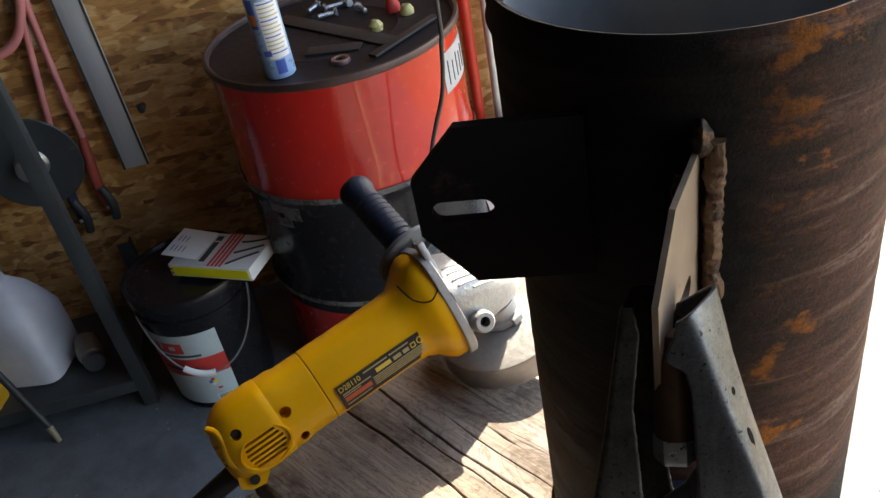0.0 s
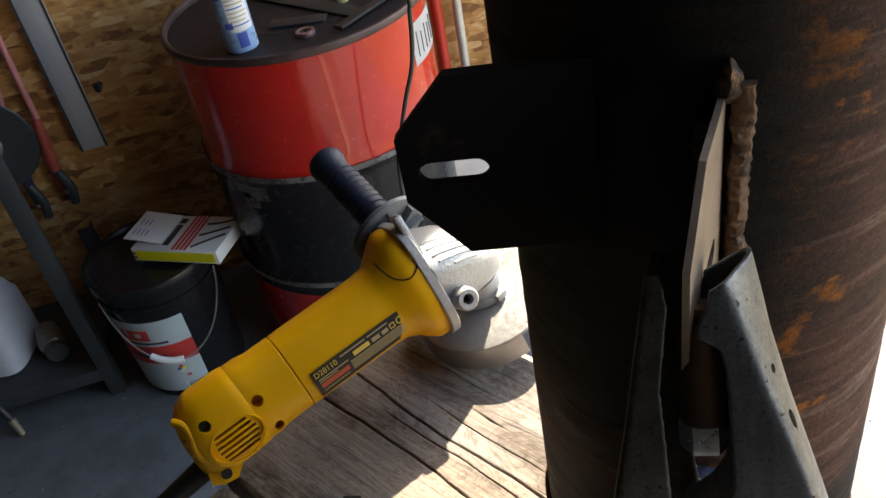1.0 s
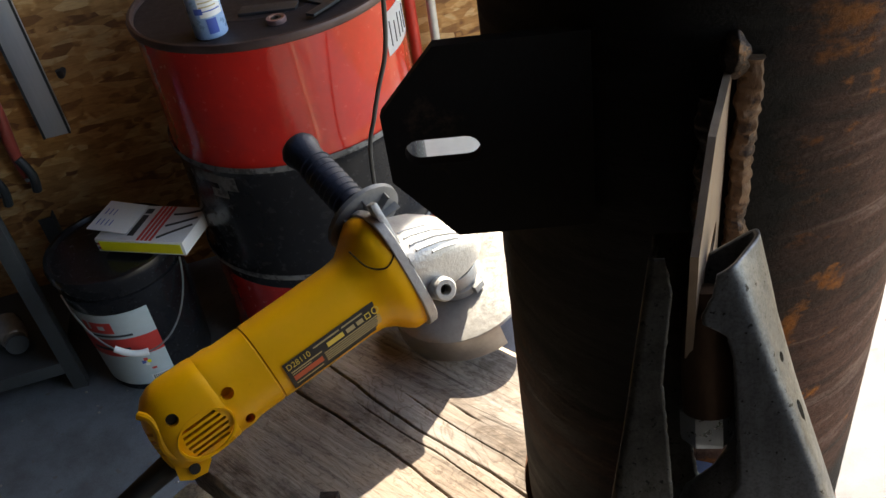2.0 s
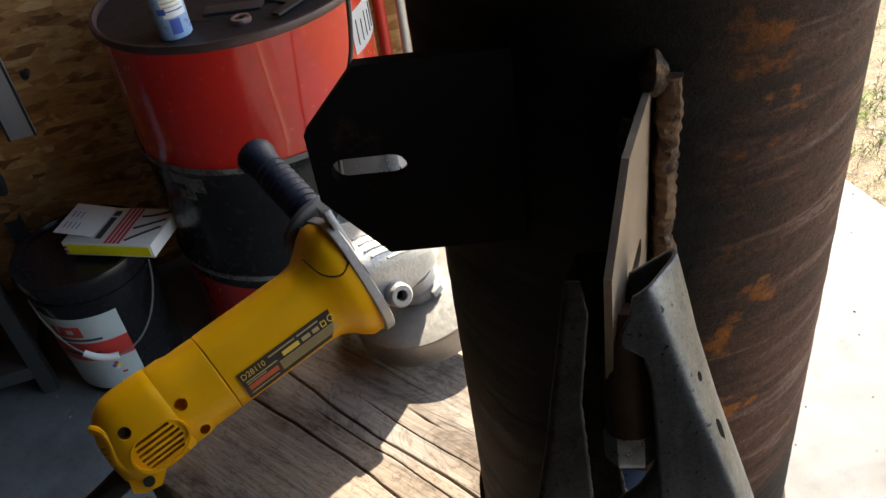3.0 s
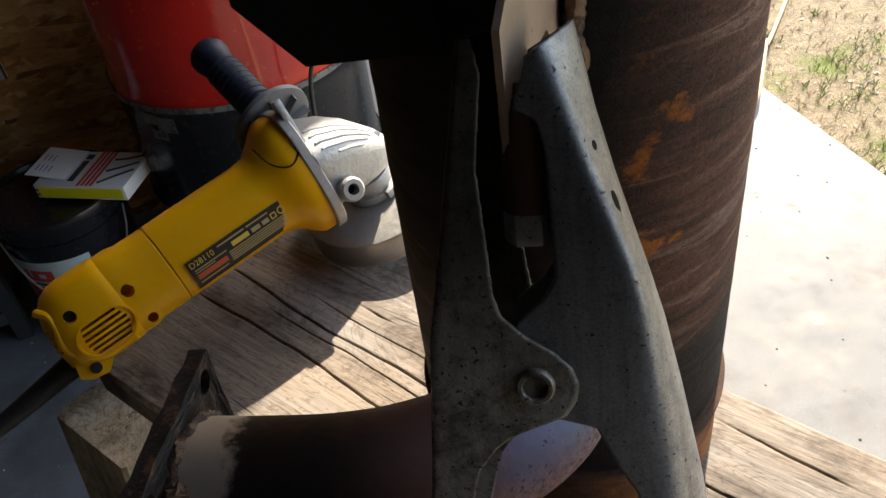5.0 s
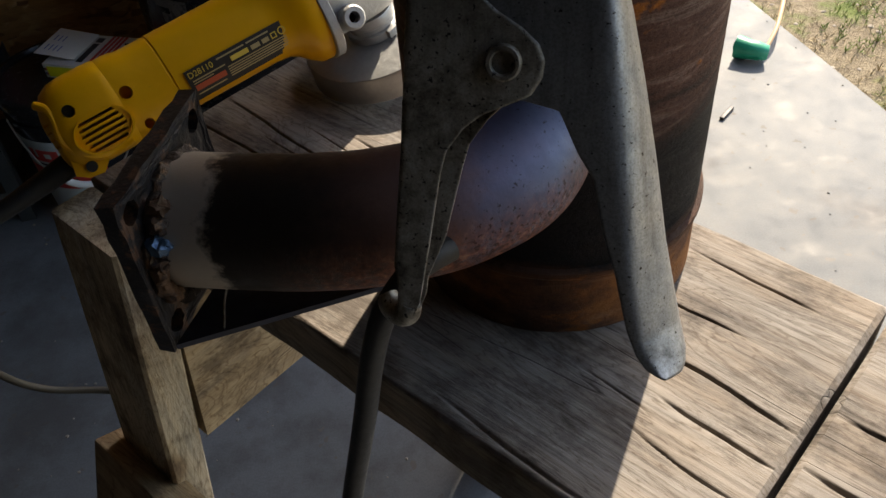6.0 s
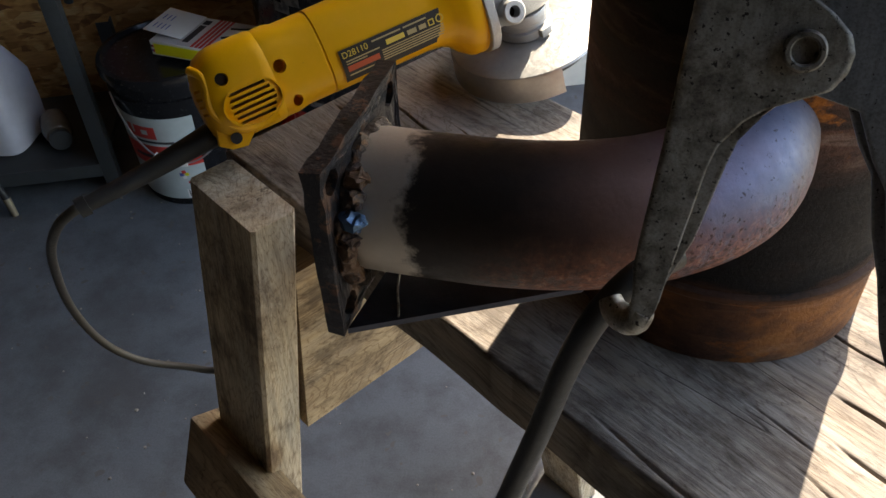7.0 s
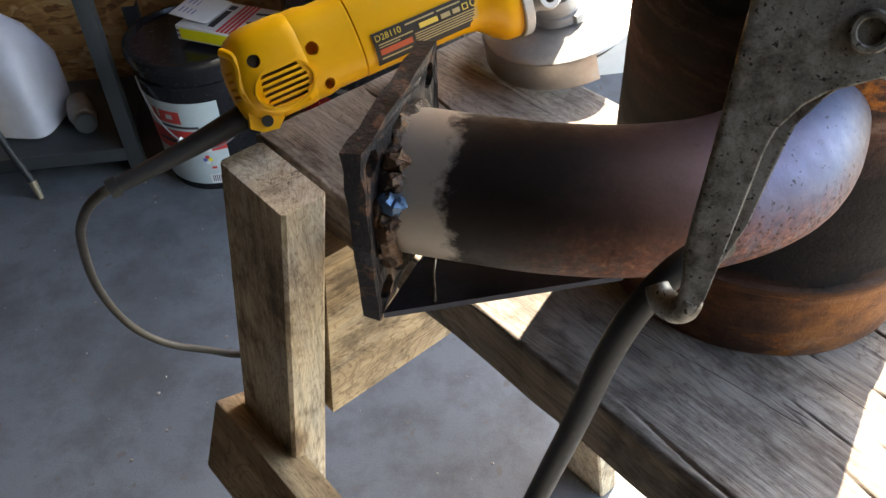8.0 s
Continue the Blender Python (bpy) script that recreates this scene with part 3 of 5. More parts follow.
wall_m = axes(WALL_AT, WALL_U, WALL_W, Vector((0, 0, 1)))
ujamb = (JAMB - WALL_AT).dot(WALL_U)
ROOF = 3.15


def wall_panel(name, m, x0, x1, z0, z1, label, material=OSB, thick=0.1):
    ob = finish(name, box(x0, x1, 0, thick, z0, z1, 0), material)
    ob.matrix_world = m
    return structure(ob, label, "wall")


# the unseen right end steps outward higher up to shape the bench shadow
wn_bm = slab([(-3.2, 0), (ujamb, 0), (ujamb, 1.35), (ujamb + 0.108, 1.6), (ujamb + 0.108, ROOF), (-3.2, ROOF)], z0=-0.1, z1=0.0, m=Matrix.Rotation(radians(90), 4, "X"))
wn = finish("wall_north", wn_bm, OSB)
wn.matrix_world = wall_m
structure(wn, "bare brown oriented strand board garage wall", "wall")
# walls, header and ceiling out of view, added to hold back light
left_at = WALL_AT + WALL_U * -3.2
wall_panel("wall_west", axes(left_at, -WALL_W, WALL_U * -1, Vector((0, 0, 1))), -0.1, 6.2, 0, ROOF, "unseen wall far from the door, kept dark to cut bounced light", DARK_WALL)
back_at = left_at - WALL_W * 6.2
wall_panel("wall_south", axes(back_at, WALL_U, -WALL_W, Vector((0, 0, 1))), 0, 3.2 + ujamb, 0, ROOF, "unseen wall opposite the drum, kept dark to cut bounced light", DARK_WALL)
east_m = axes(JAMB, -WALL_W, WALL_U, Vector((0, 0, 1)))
wall_panel("wall_east", east_m, 3.3, 6.2, 0, ROOF, "unseen dark wall closing off light beside the wide door opening", DARK_WALL)
wall_panel("wall_east_header", east_m, 0, 3.3, 2.95, ROOF, "unseen header bounding the light above the wide open door", PALE_BOARD)
c = [WALL_AT + WALL_U * -3.3 + WALL_W * 0.1, WALL_AT + WALL_U * (ujamb + 0.1) + WALL_W * 0.1]
c += [c[1] - WALL_W * 6.4, c[0] - WALL_W * 6.4]
structure(finish("ceiling", slab([(p.x, p.y) for p in c][::-1], z0=ROOF, z1=ROOF + 0.05), CEILING), "unseen dark ceiling that holds back light from above", "ceiling")
trim = finish("door_trim", box(ujamb - 0.03, ujamb + 0.004, -0.05, -0.002, 0, 1.35, 0.003), PALE_BOARD)
trim.matrix_world = wall_m
structure(trim, "pale painted door jamb", "trim")

# ---- workbench: boards along x, across y, in its own frame ----
BD, BN = Vector((0.7413, -0.6712, 0)), Vector((0.6712, 0.7413, 0))
bench_m = axes(BD * -0.25 + BN * 0.32, BD, BN, Vector((0, 0, 1)))
BS = Matrix.Translation((0.25, -0.32, 0))
TOP = 0.925
bench = thing("workbench", bench_m, "weathered grey plank workbench on splayed two-by-four legs", "workbench")


def board(x0, x1, y0, y1, top, thick, cracks=(), seed=1.0, step=0.004):
    """A sawn plank with split lines, a wavy top and worn arrises."""
    pick = random.Random(int(seed * 10))
    cracks = list(cracks)
    for _ in range(int((x1 - x0) * (y1 - y0) * 10)):
        a = pick.uniform(x0, x1 - 0.03)
        cracks.append((pick.uniform(y0 + 0.006, y1 - 0.006), pick.uniform(0.0008, 0.003), pick.uniform(0.0008, 0.0011), a, min(x1, a + pick.uniform(0.03, 0.17))))
    nx, ny = max(4, int((x1 - x0) / 0.004)), max(4, int((y1 - y0) / 0.0006))
    bm = bmesh.new()
    rows = []
    for i in range(nx + 1):
        x = x0 + (x1 - x0) * i / nx
        row = []
        for j in range(ny + 1):
            y = y0 + (y1 - y0) * j / ny
            z = top + 0.0010 * noise.noise((x * 9, y * 30, seed)) + 0.0002 * noise.noise((x * 30, y * 260, seed))
            for cy, depth, width, a, b in cracks:
                if a <= x <= b:
                    mid = cy - 0.045 * (x + 0.3) + 0.006 * noise.noise((x * 11, cy * 25, seed)) + 0.0010 * noise.noise((x * 40, cy * 40, seed))
                    fade = min(1, (x - a) / 0.03, (b - x) / 0.03)
                    z -= depth * max(0.0, fade) * math.exp(-((y - mid) / width) ** 2) * (0.7 + 0.5 * noise.noise((x * 14, cy * 90, seed)))
            edge = min(x - x0, x1 - x, y - y0, y1 - y)
            z -= 0.0030 * max(0.0, 1 - edge / (0.004 + 0.002 * noise.noise((x * 40, y * 40, seed)))) ** 2
            wob = 0.0015 * noise.noise((x * 20, seed, 3)) if j in (0, ny) else 0
            row.append(bm.verts.new((x, y + wob, z)))
        rows.append(row)
    for a, b in zip(rows, rows[1:]):
        for k in range(ny):
            bm.faces.new((a[k], b[k], b[k + 1], a[k + 1]))
    rim = [r[0] for r in rows] + rows[-1][1:] + [r[-1] for r in rows[-2::-1]] + rows[0][-2:0:-1]
    low = [bm.verts.new((v.co.x, v.co.y, top - thick)) for v in rim]
    for k in range(len(rim)):
        q = (k + 1) % len(rim)
        bm.faces.new((rim[k], low[k], low[q], rim[q]))
    bm.faces.new(low[::-1])
    bmesh.ops.transform(bm, matrix=BS, verts=bm.verts)
    return bm


LONG = ((0.315, 0.008, 0.0008, -0.55, -0.17), (0.350, 0.007, 0.0008, -0.55, -0.10), (0.338, 0.003, 0.0005, -0.48, -0.24), (0.372, 0.002, 0.0005, -0.46, -0.30))
ENDS = ((0.233, 0.003, 0.0013, -0.17, 0.028), (0.290, 0.004, 0.0009, -0.065, 0.028), (0.322, 0.006, 0.0010, -0.055, 0.028), (0.352, 0.007, 0.0010, -0.075, 0.028), (0.398, 0.003, 0.0009, -0.12, -0.03), (0.446, 0.003, 0.0009, -0.11, 0.0), (0.306, 0.002, 0.0008, -0.11, -0.04))
part("plank", board(-0.56, 0.0285, 0.2140, 0.470, TOP, 0.047, LONG + ENDS, 1.3), BENCH_WOOD, bench)
part("plank", board(0.0325, 0.62, 0.2140, 0.470, TOP - 0.001, 0.047, ((0.27, 0.004, 0.0012, 0.034, 0.5), (0.335, 0.006, 0.0014, 0.034, 0.3), (0.38, 0.005, 0.0013, 0.034, 0.5)), 2.2), BENCH_WOOD, bench)


def leg(top_s, top_n, ztop, slope, size=(0.091, 0.039), foot=0.0):
    secs = []
    for k in range(9):
        z = ztop + (foot - ztop) * k / 8
        ds, dn = slope[0] * (ztop - z), slope[1] * (ztop - z)
        a, b = size[0] / 2, size[1] / 2
        c = 0.003
        pts = [(-a + c, -b), (a - c, -b), (a, -b + c), (a, b - c), (a - c, b), (-a + c, b), (-a, b - c), (-a, -b + c)]
        secs.append([(top_s + ds + p + 0.25 + 0.0012 * noise.noise((z * 15, p * 40, 1)), top_n + dn + q - 0.32 + 0.0012 * noise.noise((z * 17, q * 40, 2)), z) for p, q in pts])
    return loft(secs)


part("leg", leg(-0.4695, 0.1785, 0.947, (-0.068, -0.110)), LEGV, bench, "pale sawn splayed leg")
part("leg", leg(-0.4695, 0.490, 0.875, (-0.024, 0.205)), LEGV, bench)
part("leg", leg(0.45, 0.1785, 0.866, (0.068, -0.110)), LEGV, bench)
part("leg", leg(0.45, 0.490, 0.875, (0.068, 0.110)), LEGV, bench)
apr = part("apron", slab([(0.173, 0.692), (0.458, 0.692), (0.458, 0.877), (0.192, 0.877)], (), -0.019, 0.019, m=Matrix.Rotation(radians(90), 4, "X")), LEG_WOOD, bench, "pale crosswise board under the top")
apr.matrix_basis = Matrix.Translation((-0.455 + 0.25, -0.32, 0)) @ Matrix.Rotation(radians(90), 4, "Z")
st = part("stretcher", box(-0.30, 0.70, -0.019, 0.019, -0.045, 0.045, 0.004), LEG_WOOD, bench, "lengthwise board nailed across the legs")
st.matrix_basis = Matrix.Translation((0.0, 0.107 - 0.32, 0.612)) @ Matrix.Rotation(radians(-20), 4, "X")

# ---- the standing pipe ----
PC = Vector((0.120, 0.424, 0))
pipe = thing("steel_pipe", (PC.x, PC.y, TOP), "upright rusty steel pipe with welded plates and elbow", "pipe")
PH = 1.392 - TOP
prof = [(0.093, 0.004), (0.1005, 0.0), (0.1005, 0.004), (0.1005, 0.050), (0.1035, 0.054), (0.1035, 0.058), (0.099, 0.060)]
prof += [(0.1 + 0.0003 * noise.noise((k * 0.7, 2, 1)), 0.06 + (PH - 0.085) * k / 40) for k in range(41)]
prof += [(0.1005, PH - 0.022), (0.102, PH - 0.017), (0.1005, PH - 0.012), (0.101, PH - 0.004), (0.099, PH), (0.096, PH - 0.001), (0.0945, PH - 0.006), (0.093, 0.006), (0.093, 0.004)]
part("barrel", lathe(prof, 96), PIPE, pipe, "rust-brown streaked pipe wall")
part("inner_wall", lathe([(0.0926, 0.006), (0.0926, PH - 0.012), (0.0918, PH - 0.012), (0.0918, 0.006), (0.0926, 0.006)], 96), INNER, pipe, "smooth grey inside of the pipe")


a_dir = Vector((math.cos(radians(-4)), math.sin(radians(-4)), 0))
a_m = axes(Vector((-0.024 - PC.x, 0.352 - PC.y, -TOP)), a_dir, Vector((0, 0, 1)), a_dir.cross(Vector((0, 0, 1))))
a_out = [(0, 1.297), (0.024, 1.2675), (0.082, 1.2675), (0.082, 1.3545), (0.024, 1.3545), (0, 1.328)]
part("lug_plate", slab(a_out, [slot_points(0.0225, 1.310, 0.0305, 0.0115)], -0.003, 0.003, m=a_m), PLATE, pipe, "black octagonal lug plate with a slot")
b_dir = Vector((math.cos(radians(-112.7)), math.sin(radians(-112.7)), 0))
b_m = axes(Vector((0.104 - PC.x, 0.326 - PC.y, -TOP)), b_dir, Vector((0, 0, 1)), b_dir.cross(Vector((0, 0, 1))))
b_out = [(-0.012, 1.243), (0.03, 1.243), (0.0765, 1.272), (0.0776, 1.317), (0.047, 1.341), (-0.012, 1.341)]
part("lug_plate", slab(b_out, [slot_points(0.033, 1.284, 0.030, 0.0115)], 0.0, 0.0026, m=b_m), BARE_PLATE, pipe, "bare brown lug plate gripped by the clamp")
for az, rise, bead in ((-96.0, 0.106, TAN_WELD), (-103.0, 0.090, WELD)):
    a = radians(az)
    pts = [(0.101 * math.cos(a) + 0.0012 * noise.noise((k, az, 0)), 0.101 * math.sin(a) + 0.0012 * noise.noise((k, az, 5)), 1.240 - TOP + rise * k / 26) for k in range(27)]
    w = tube(pts, lambda t: 0.0044 + 0.0003 * math.sin(t * 120) + 0.0006 * math.sin(t * 31), 12, 4)
    part("weld_bead", rough_up(rough_up(w, 0.0016, 90), 0.0006, 320), bead, pipe, "lumpy brown weld bead")

wt = axes(Vector((0.101 * math.cos(radians(-99)), 0.101 * math.sin(radians(-99)), 1.346 - TOP)), Vector((1, 0, 0)), Vector((0, 1, 0)), Vector((0, 0, 1)))
part("weld_bead", rough_up(lathe([(0.0046 * math.sin(math.pi * k / 12), -0.009 * math.cos(math.pi * k / 12)) for k in range(13)], 24, m=wt), 0.0020, 260), WELD, pipe, "lumpy weld end")

# ---- elbow, flange and gusset, welded to the pipe ----
rel = lambda x, y, z: Vector((x - PC.x, y - PC.y, z - TOP))
line = [(-0.092, 0.274), (-0.055, 0.268), (-0.02, 0.264), (0.015, 0.265), (0.050, 0.274), (0.081, 0.295), (0.0965, 0.328), (0.101, 0.36)]
el = tube([Vector((x + 0.092, y - 0.274, 0)) for x, y in line], 0.0345, 40, 10)
elbow = part("elbow", el, TINTED, pipe, "heat-blued and rusty bent steel tube")
elbow.location = rel(-0.092, 0.274, 1.09)
FX = Vector((0.98, -0.198, 0))
FY = Vector((0.198, 0.98, 0))
flm = axes(rel(-0.0936, 0.2769, 1.0865), FY, Vector((0, 0, 1)), FX * -1)
flm.col[2][:3] = FY.cross(Vector((0, 0, 1)))
sq = [(-0.0472, -0.0485), (0.0472, -0.0485), (0.0472, 0.0485), (-0.0472, 0.0485)]
holes = [ring_points(sx * 0.0362, sz * 0.0365, 0.0062, 18) for sx in (-1, 1) for sz in (-1, 1)]
flg = slab(sq, holes, -0.004, 0.005, m=flm)
bmesh.ops.subdivide_edges(flg, edges=[e for e in flg.edges if e.calc_length() > 0.012], cuts=9, use_grid_fill=True)
part("flange", rough_up(rough_up(flg, 0.0011, 150), 0.0010, 460), FLANGE, pipe, "dark square flange with four bolt holes")
lumps = []
for k in range(27):
    a = 2 * math.pi * k / 26
    lumps.append(flm @ Vector(((0.0352 + 0.001 * math.sin(k * 1.9)) * math.cos(a) - 0.0025, (0.0352 + 0.001 * math.sin(k * 1.9)) * math.sin(a), 0.0065)))
part("weld_bead", rough_up(rough_up(tube(lumps, lambda t: 0.0046 + 0.0005 * math.sin(t * 120), 12, 8), 0.0024, 150), 0.0009, 420), WELD, pipe, "rough weld round the flange")
for turn, br, mt, lab in ((26, 0.0054, WELD_BLUE, "shiny blued weld blob"), (41, 0.0044, WELD, ""), (55, 0.0050, TAN_WELD, "tan crusted weld blob"), (14, 0.0040, TAN_WELD, "")):
    centre = Vector((-0.0025 - 0.0378 * math.cos(radians(turn)), 0.0378 * math.sin(radians(turn)), 0.0115))
    blob = lathe([(br * math.sin(math.pi * k / 10), -br * 1.15 * math.cos(math.pi * k / 10)) for k in range(11)], 26, m=flm @ Matrix.Translation(centre))
    part("weld_bead", rough_up(rough_up(blob, 0.0026, 260), 0.0012, 700), mt, pipe, lab)
crust = [flm @ Vector((-0.0025 - 0.0385 * math.cos(radians(a)), 0.0385 * math.sin(radians(a)), 0.0100)) for a in (16, 6, -5, -16, -27)]
part("weld_bead", rough_up(rough_up(tube(crust, lambda t: 0.0036 + 0.0010 * t, 12, 10), 0.0022, 170), 0.0010, 500), TAN_WELD, pipe, "tan crusted lower end of the weld")
gp = [rel(-0.096, 0.229, 1.041), rel(0.016, 0.264, 1.041), rel(0.07, 0.335, 1.041), rel(-0.07, 0.312, 1.041)]
part("gusset", slab([(p.x, p.y) for p in gp], z0=1.0405 - TOP, z1=1.044 - TOP), GUSSET, pipe, "dark blued flat plate under the elbow")
cr = [rel(-0.0726, 0.238, 1.0447), rel(-0.0731, 0.2423, 1.0447), rel(-0.0745, 0.250, 1.0447), rel(-0.0756, 0.2577, 1.0447), rel(-0.0758, 0.2691, 1.0447), rel(-0.075, 0.29, 1.0447)]
part("weld_bead", tube(cr, 0.0006, 8, 5), ZINC, pipe, "thin bright seam")

# ---- ground clamp of a welder, biting the lug plate ----
CX, CY, CZ = Vector((0.98521, -0.16783, 0.03447)), Vector((0.03501, 0.39416, 0.91837)), Vector((-0.16772, -0.90359, 0.39421))
clamp_m = axes((0.073, 0.212, 1.205), CX, CY, CZ)
clamp = thing("ground_clamp", clamp_m, "stamped zinc-plated welding ground clamp gripping the lug plate", "clamp")


def at(table, y):
    for (ya, xa), (yb, xb) in zip(table, table[1:]):
        if ya >= y >= yb:
            t = (ya - y) / (ya - yb)
            return xa + (xb - xa) * t
    return table[0][1] if y > table[0][0] else table[-1][1]


def facet(corner, outer, y, z, z_front, depth):
    """How far out the slanting side of an arm lies at height y and depth z."""
    return at(corner, y) + (at(outer, y) - at(corner, y)) * min(1.0, (z_front - z) / (0.6 * depth))


def eased(pts, r):
    """The open line with its inner corners rounded by about r."""
    out = [pts[0]]
    for a, b, c in zip(pts, pts[1:], pts[2:]):
        a, b, c = Vector(a), Vector(b), Vector(c)
        u, v = a - b, c - b
        p, q = b + u * min(0.45, r / max(u.length, 1e-6)), b + v * min(0.45, r / max(v.length, 1e-6))
        out += [tuple(p * (1 - t) ** 2 + b * 2 * t * (1 - t) + q * t * t) for t in (0, 0.2, 0.4, 0.6, 0.8, 1.0)]
    return out + [pts[-1]]


def spread(pts, n):
    """n points at even steps along an open line."""
    P = [Vector(p) for p in pts]
    runs = [0.0]
    for a, b in zip(P, P[1:]):
        runs.append(runs[-1] + (b - a).length)
    out, k = [], 0
    for i in range(n):
        d = runs[-1] * i / (n - 1)
        while k < len(P) - 2 and runs[k + 1] < d:
            k += 1
        out.append(P[k].lerp(P[k + 1], (d - runs[k]) / max(1e-9, runs[k + 1] - runs[k])))
    return out


def arm(inner, back_inner, corner, outer, top, bottom, z_front, depths, round_by, lean=0.0):
    """A stamped channel: a front cheek, a slanting side, a back cheek, open on the inner side."""
    bm = bmesh.new()
    rows = []
    n = 280
    for i in range(n + 1):
        y = top + (bottom - top) * i / n
        dep = at(depths, y)
        xi, xb, xc, xo = at(inner, y), at(back_inner, y), at(corner, y), at(outer, y)
        line = [(xi, z_front), (xc, z_front), (xo, z_front - 0.6 * dep), (xo, z_front - dep), (xb, z_front - dep)]
        pts = spread(eased(line, min(at(round_by, y), 0.4 * dep)), 52)
        jag = 0.45 * noise.noise((y * 0.35, corner[0][1], 2)) + 0.25 * noise.noise((y * 0.9, corner[0][1], 7)) if y > 12 else 0
        tip = max(0.0, (y - 92) / 20)
        rows.append([bm.verts.new(((p.x + (jag if k in (0, len(pts) - 1) else 0)) / 1000, (y + lean * tip * (p.x - 9)) / 1000, p.y / 1000)) for k, p in enumerate(pts)])
    for a, b in zip(rows, rows[1:]):
        for k in range(len(a) - 1):
            bm.faces.new((a[k], a[k + 1], b[k + 1], b[k]))
    return bm


B_IN = [(118, -12), (107, -10), (77, -14), (58, -13), (34, -12), (26, -10), (18, -2), (12, 7), (6, 13), (0, 15), (-6, 14), (-12, 10), (-16, 0), (-19, -8), (-24, -15), (-33, -22), (-41, -24.5), (-70, -30), (-95, -35), (-102, -38)]
B_BACK = [(118, -2), (107, -1), (72, -5), (47, -4), (26, -1.4), (18, 3), (12, 8), (6, 12), (0, 13), (-6, 13), (-12, 11), (-16, 4), (-19, -2), (-24, -8), (-33, -15), (-41, -17.5), (-70, -25), (-88, -33), (-95, -34), (-102, -37)]
B_SIDE = [(120, -17), (59, -28), (19, -36), (-35, -41), (-66, -44.5), (-80, -46), (-90, -45), (-102, -46)]
B_OUT = [(120, -14), (59, -23), (19, -31), (-35, -38), (-66, -42), (-80, -43), (-90, -42), (-102, -43)]
A_IN = [(114, 4), (106, 2), (100, -1), (96, -1), (91, 6), (84, 8), (72, 8.6), (52, 9), (38, 9), (30, 4), (22, -6), (5, -13), (-8, -8), (-14, 6), (-18, 20), (-34, 27), (-44, 33), (-65, 37), (-82, 42), (-105, 47), (-116, 51), (-122, 55), (-125, 59), (-126.5, 62)]
A_SIDE = [(114, 9), (94.5, 16), (74, 23), (58, 29), (41, 35), (24, 39), (4, 42), (-23, 44.5), (-53, 47), (-87, 49.5), (-110, 53.5), (-118, 57), (-124, 61), (-126.5, 64)]
A_OUT = [(114, 19.5), (68, 31), (30, 42), (15, 46), (-9, 51), (-42, 57), (-74, 62), (-107, 69), (-119, 72), (-124, 72), (-126.5, 71)]
B_DEEP = [(118, 33), (20, 33), (-6, 26), (-24, 15), (-60, 11), (-106, 9)]
A_DEEP = [(114, 26), (20, 28), (-108, 25), (-120, 21), (-126.5, 15)]
HOLES = ((80.4, 1.7, 1.6), (61, 4.2, 2.2), (-87, 4.0, 1.8))
for ins, backs, corners, outs, top, bot, zf, dep, rad, lean, steel, lab in ((B_IN, B_BACK, B_SIDE, B_OUT, 118, -102, 0, B_DEEP, [(120, 3), (-130, 3)], 0.0, ZINC, "dusty grey stamped arm with the pivot eye"), (A_IN, A_IN, A_SIDE, A_OUT, 114, -126.5, -2.5, A_DEEP, [(114, 4), (30, 5), (-10, 9), (-130, 9)], 0.5, ZINC_CLEAN, "blue-grey stamped arm ending in a rounded grip")):
    ob = part("arm", arm(ins, backs, corners, outs, top, bot, zf, dep, rad, lean), steel, clamp, lab, 50)
    sol = ob.modifiers.new("sheet", "SOLIDIFY")
    sol.thickness, sol.offset = 0.0016, -1
part("pivot_rivet", lathe([(0.0042, -0.020), (0.0042, 0.0014), (0.0048, 0.0022), (0.0060, 0.0022), (0.0067, 0.0014), (0.0069, 0), (0.0069, -0.001), (0.0042, -0.020)], 32), ZINC, clamp, "hollow pivot rivet")
# dark plug paints the shade inside the hollow rivet
part("dark_hole_plug", rod((0, 0, -0.020), (0, 0, -0.006), 0.0043, seg=24), DARK, clamp)
hook = tube([(-0.0395, -0.097, -0.0035), (-0.0415, -0.1020, -0.0050), (-0.0455, -0.1040, -0.0085), (-0.0500, -0.1025, -0.0120), (-0.0525, -0.0985, -0.0145)], lambda t: 0.0044 + 0.0014 * math.sin(math.pi * t), 18, 6)
part("cable_lug", hook, ZINC, clamp, "folded cable lug at the arm's end")
# flat dark ovals stand in for the shaded holes in the grip arm
for y, tall, wide in HOLES:
    p = Vector((facet(A_SIDE, A_OUT, y, -10, -2.5, 27) / 1000, y / 1000, -0.010))
    nrm = Vector((16.2, 0, at(A_OUT, y) - at(A_SIDE, y))).normalized()
    along = Vector((at(A_OUT, y + 5) - at(A_OUT, y - 5), 10, 0)).normalized()
    part("dark_hole_plug", slab(ring_points(0, 0, tall / 1000, 24, wide / 1000), (), -0.003, 0.00012, m=axes(p, along.cross(nrm), along, nrm)), DARK, clamp)
part("bolt", lathe([(0, 0.0), (0.0085, 0.0), (0.0085, 0.036), (0.006, 0.038), (0.006, 0.044), (0, 0.044)], 24, m=Matrix.Translation((0.0015, 0.058, -0.018)) @ Matrix.Rotation(radians(-90), 4, "X")), BRASS, clamp, "rusty brown bolt sleeve between the jaws")
part("bolt", lathe([(0, 0), (0.0085, 0.0010), (0.0090, 0.003), (0.0090, 0.012), (0, 0.012)], 6, m=Matrix.Translation((0.0010, 0.046, -0.018)) @ Matrix.Rotation(radians(-90), 4, "X")), BOLT, clamp, "hexagonal bolt head")

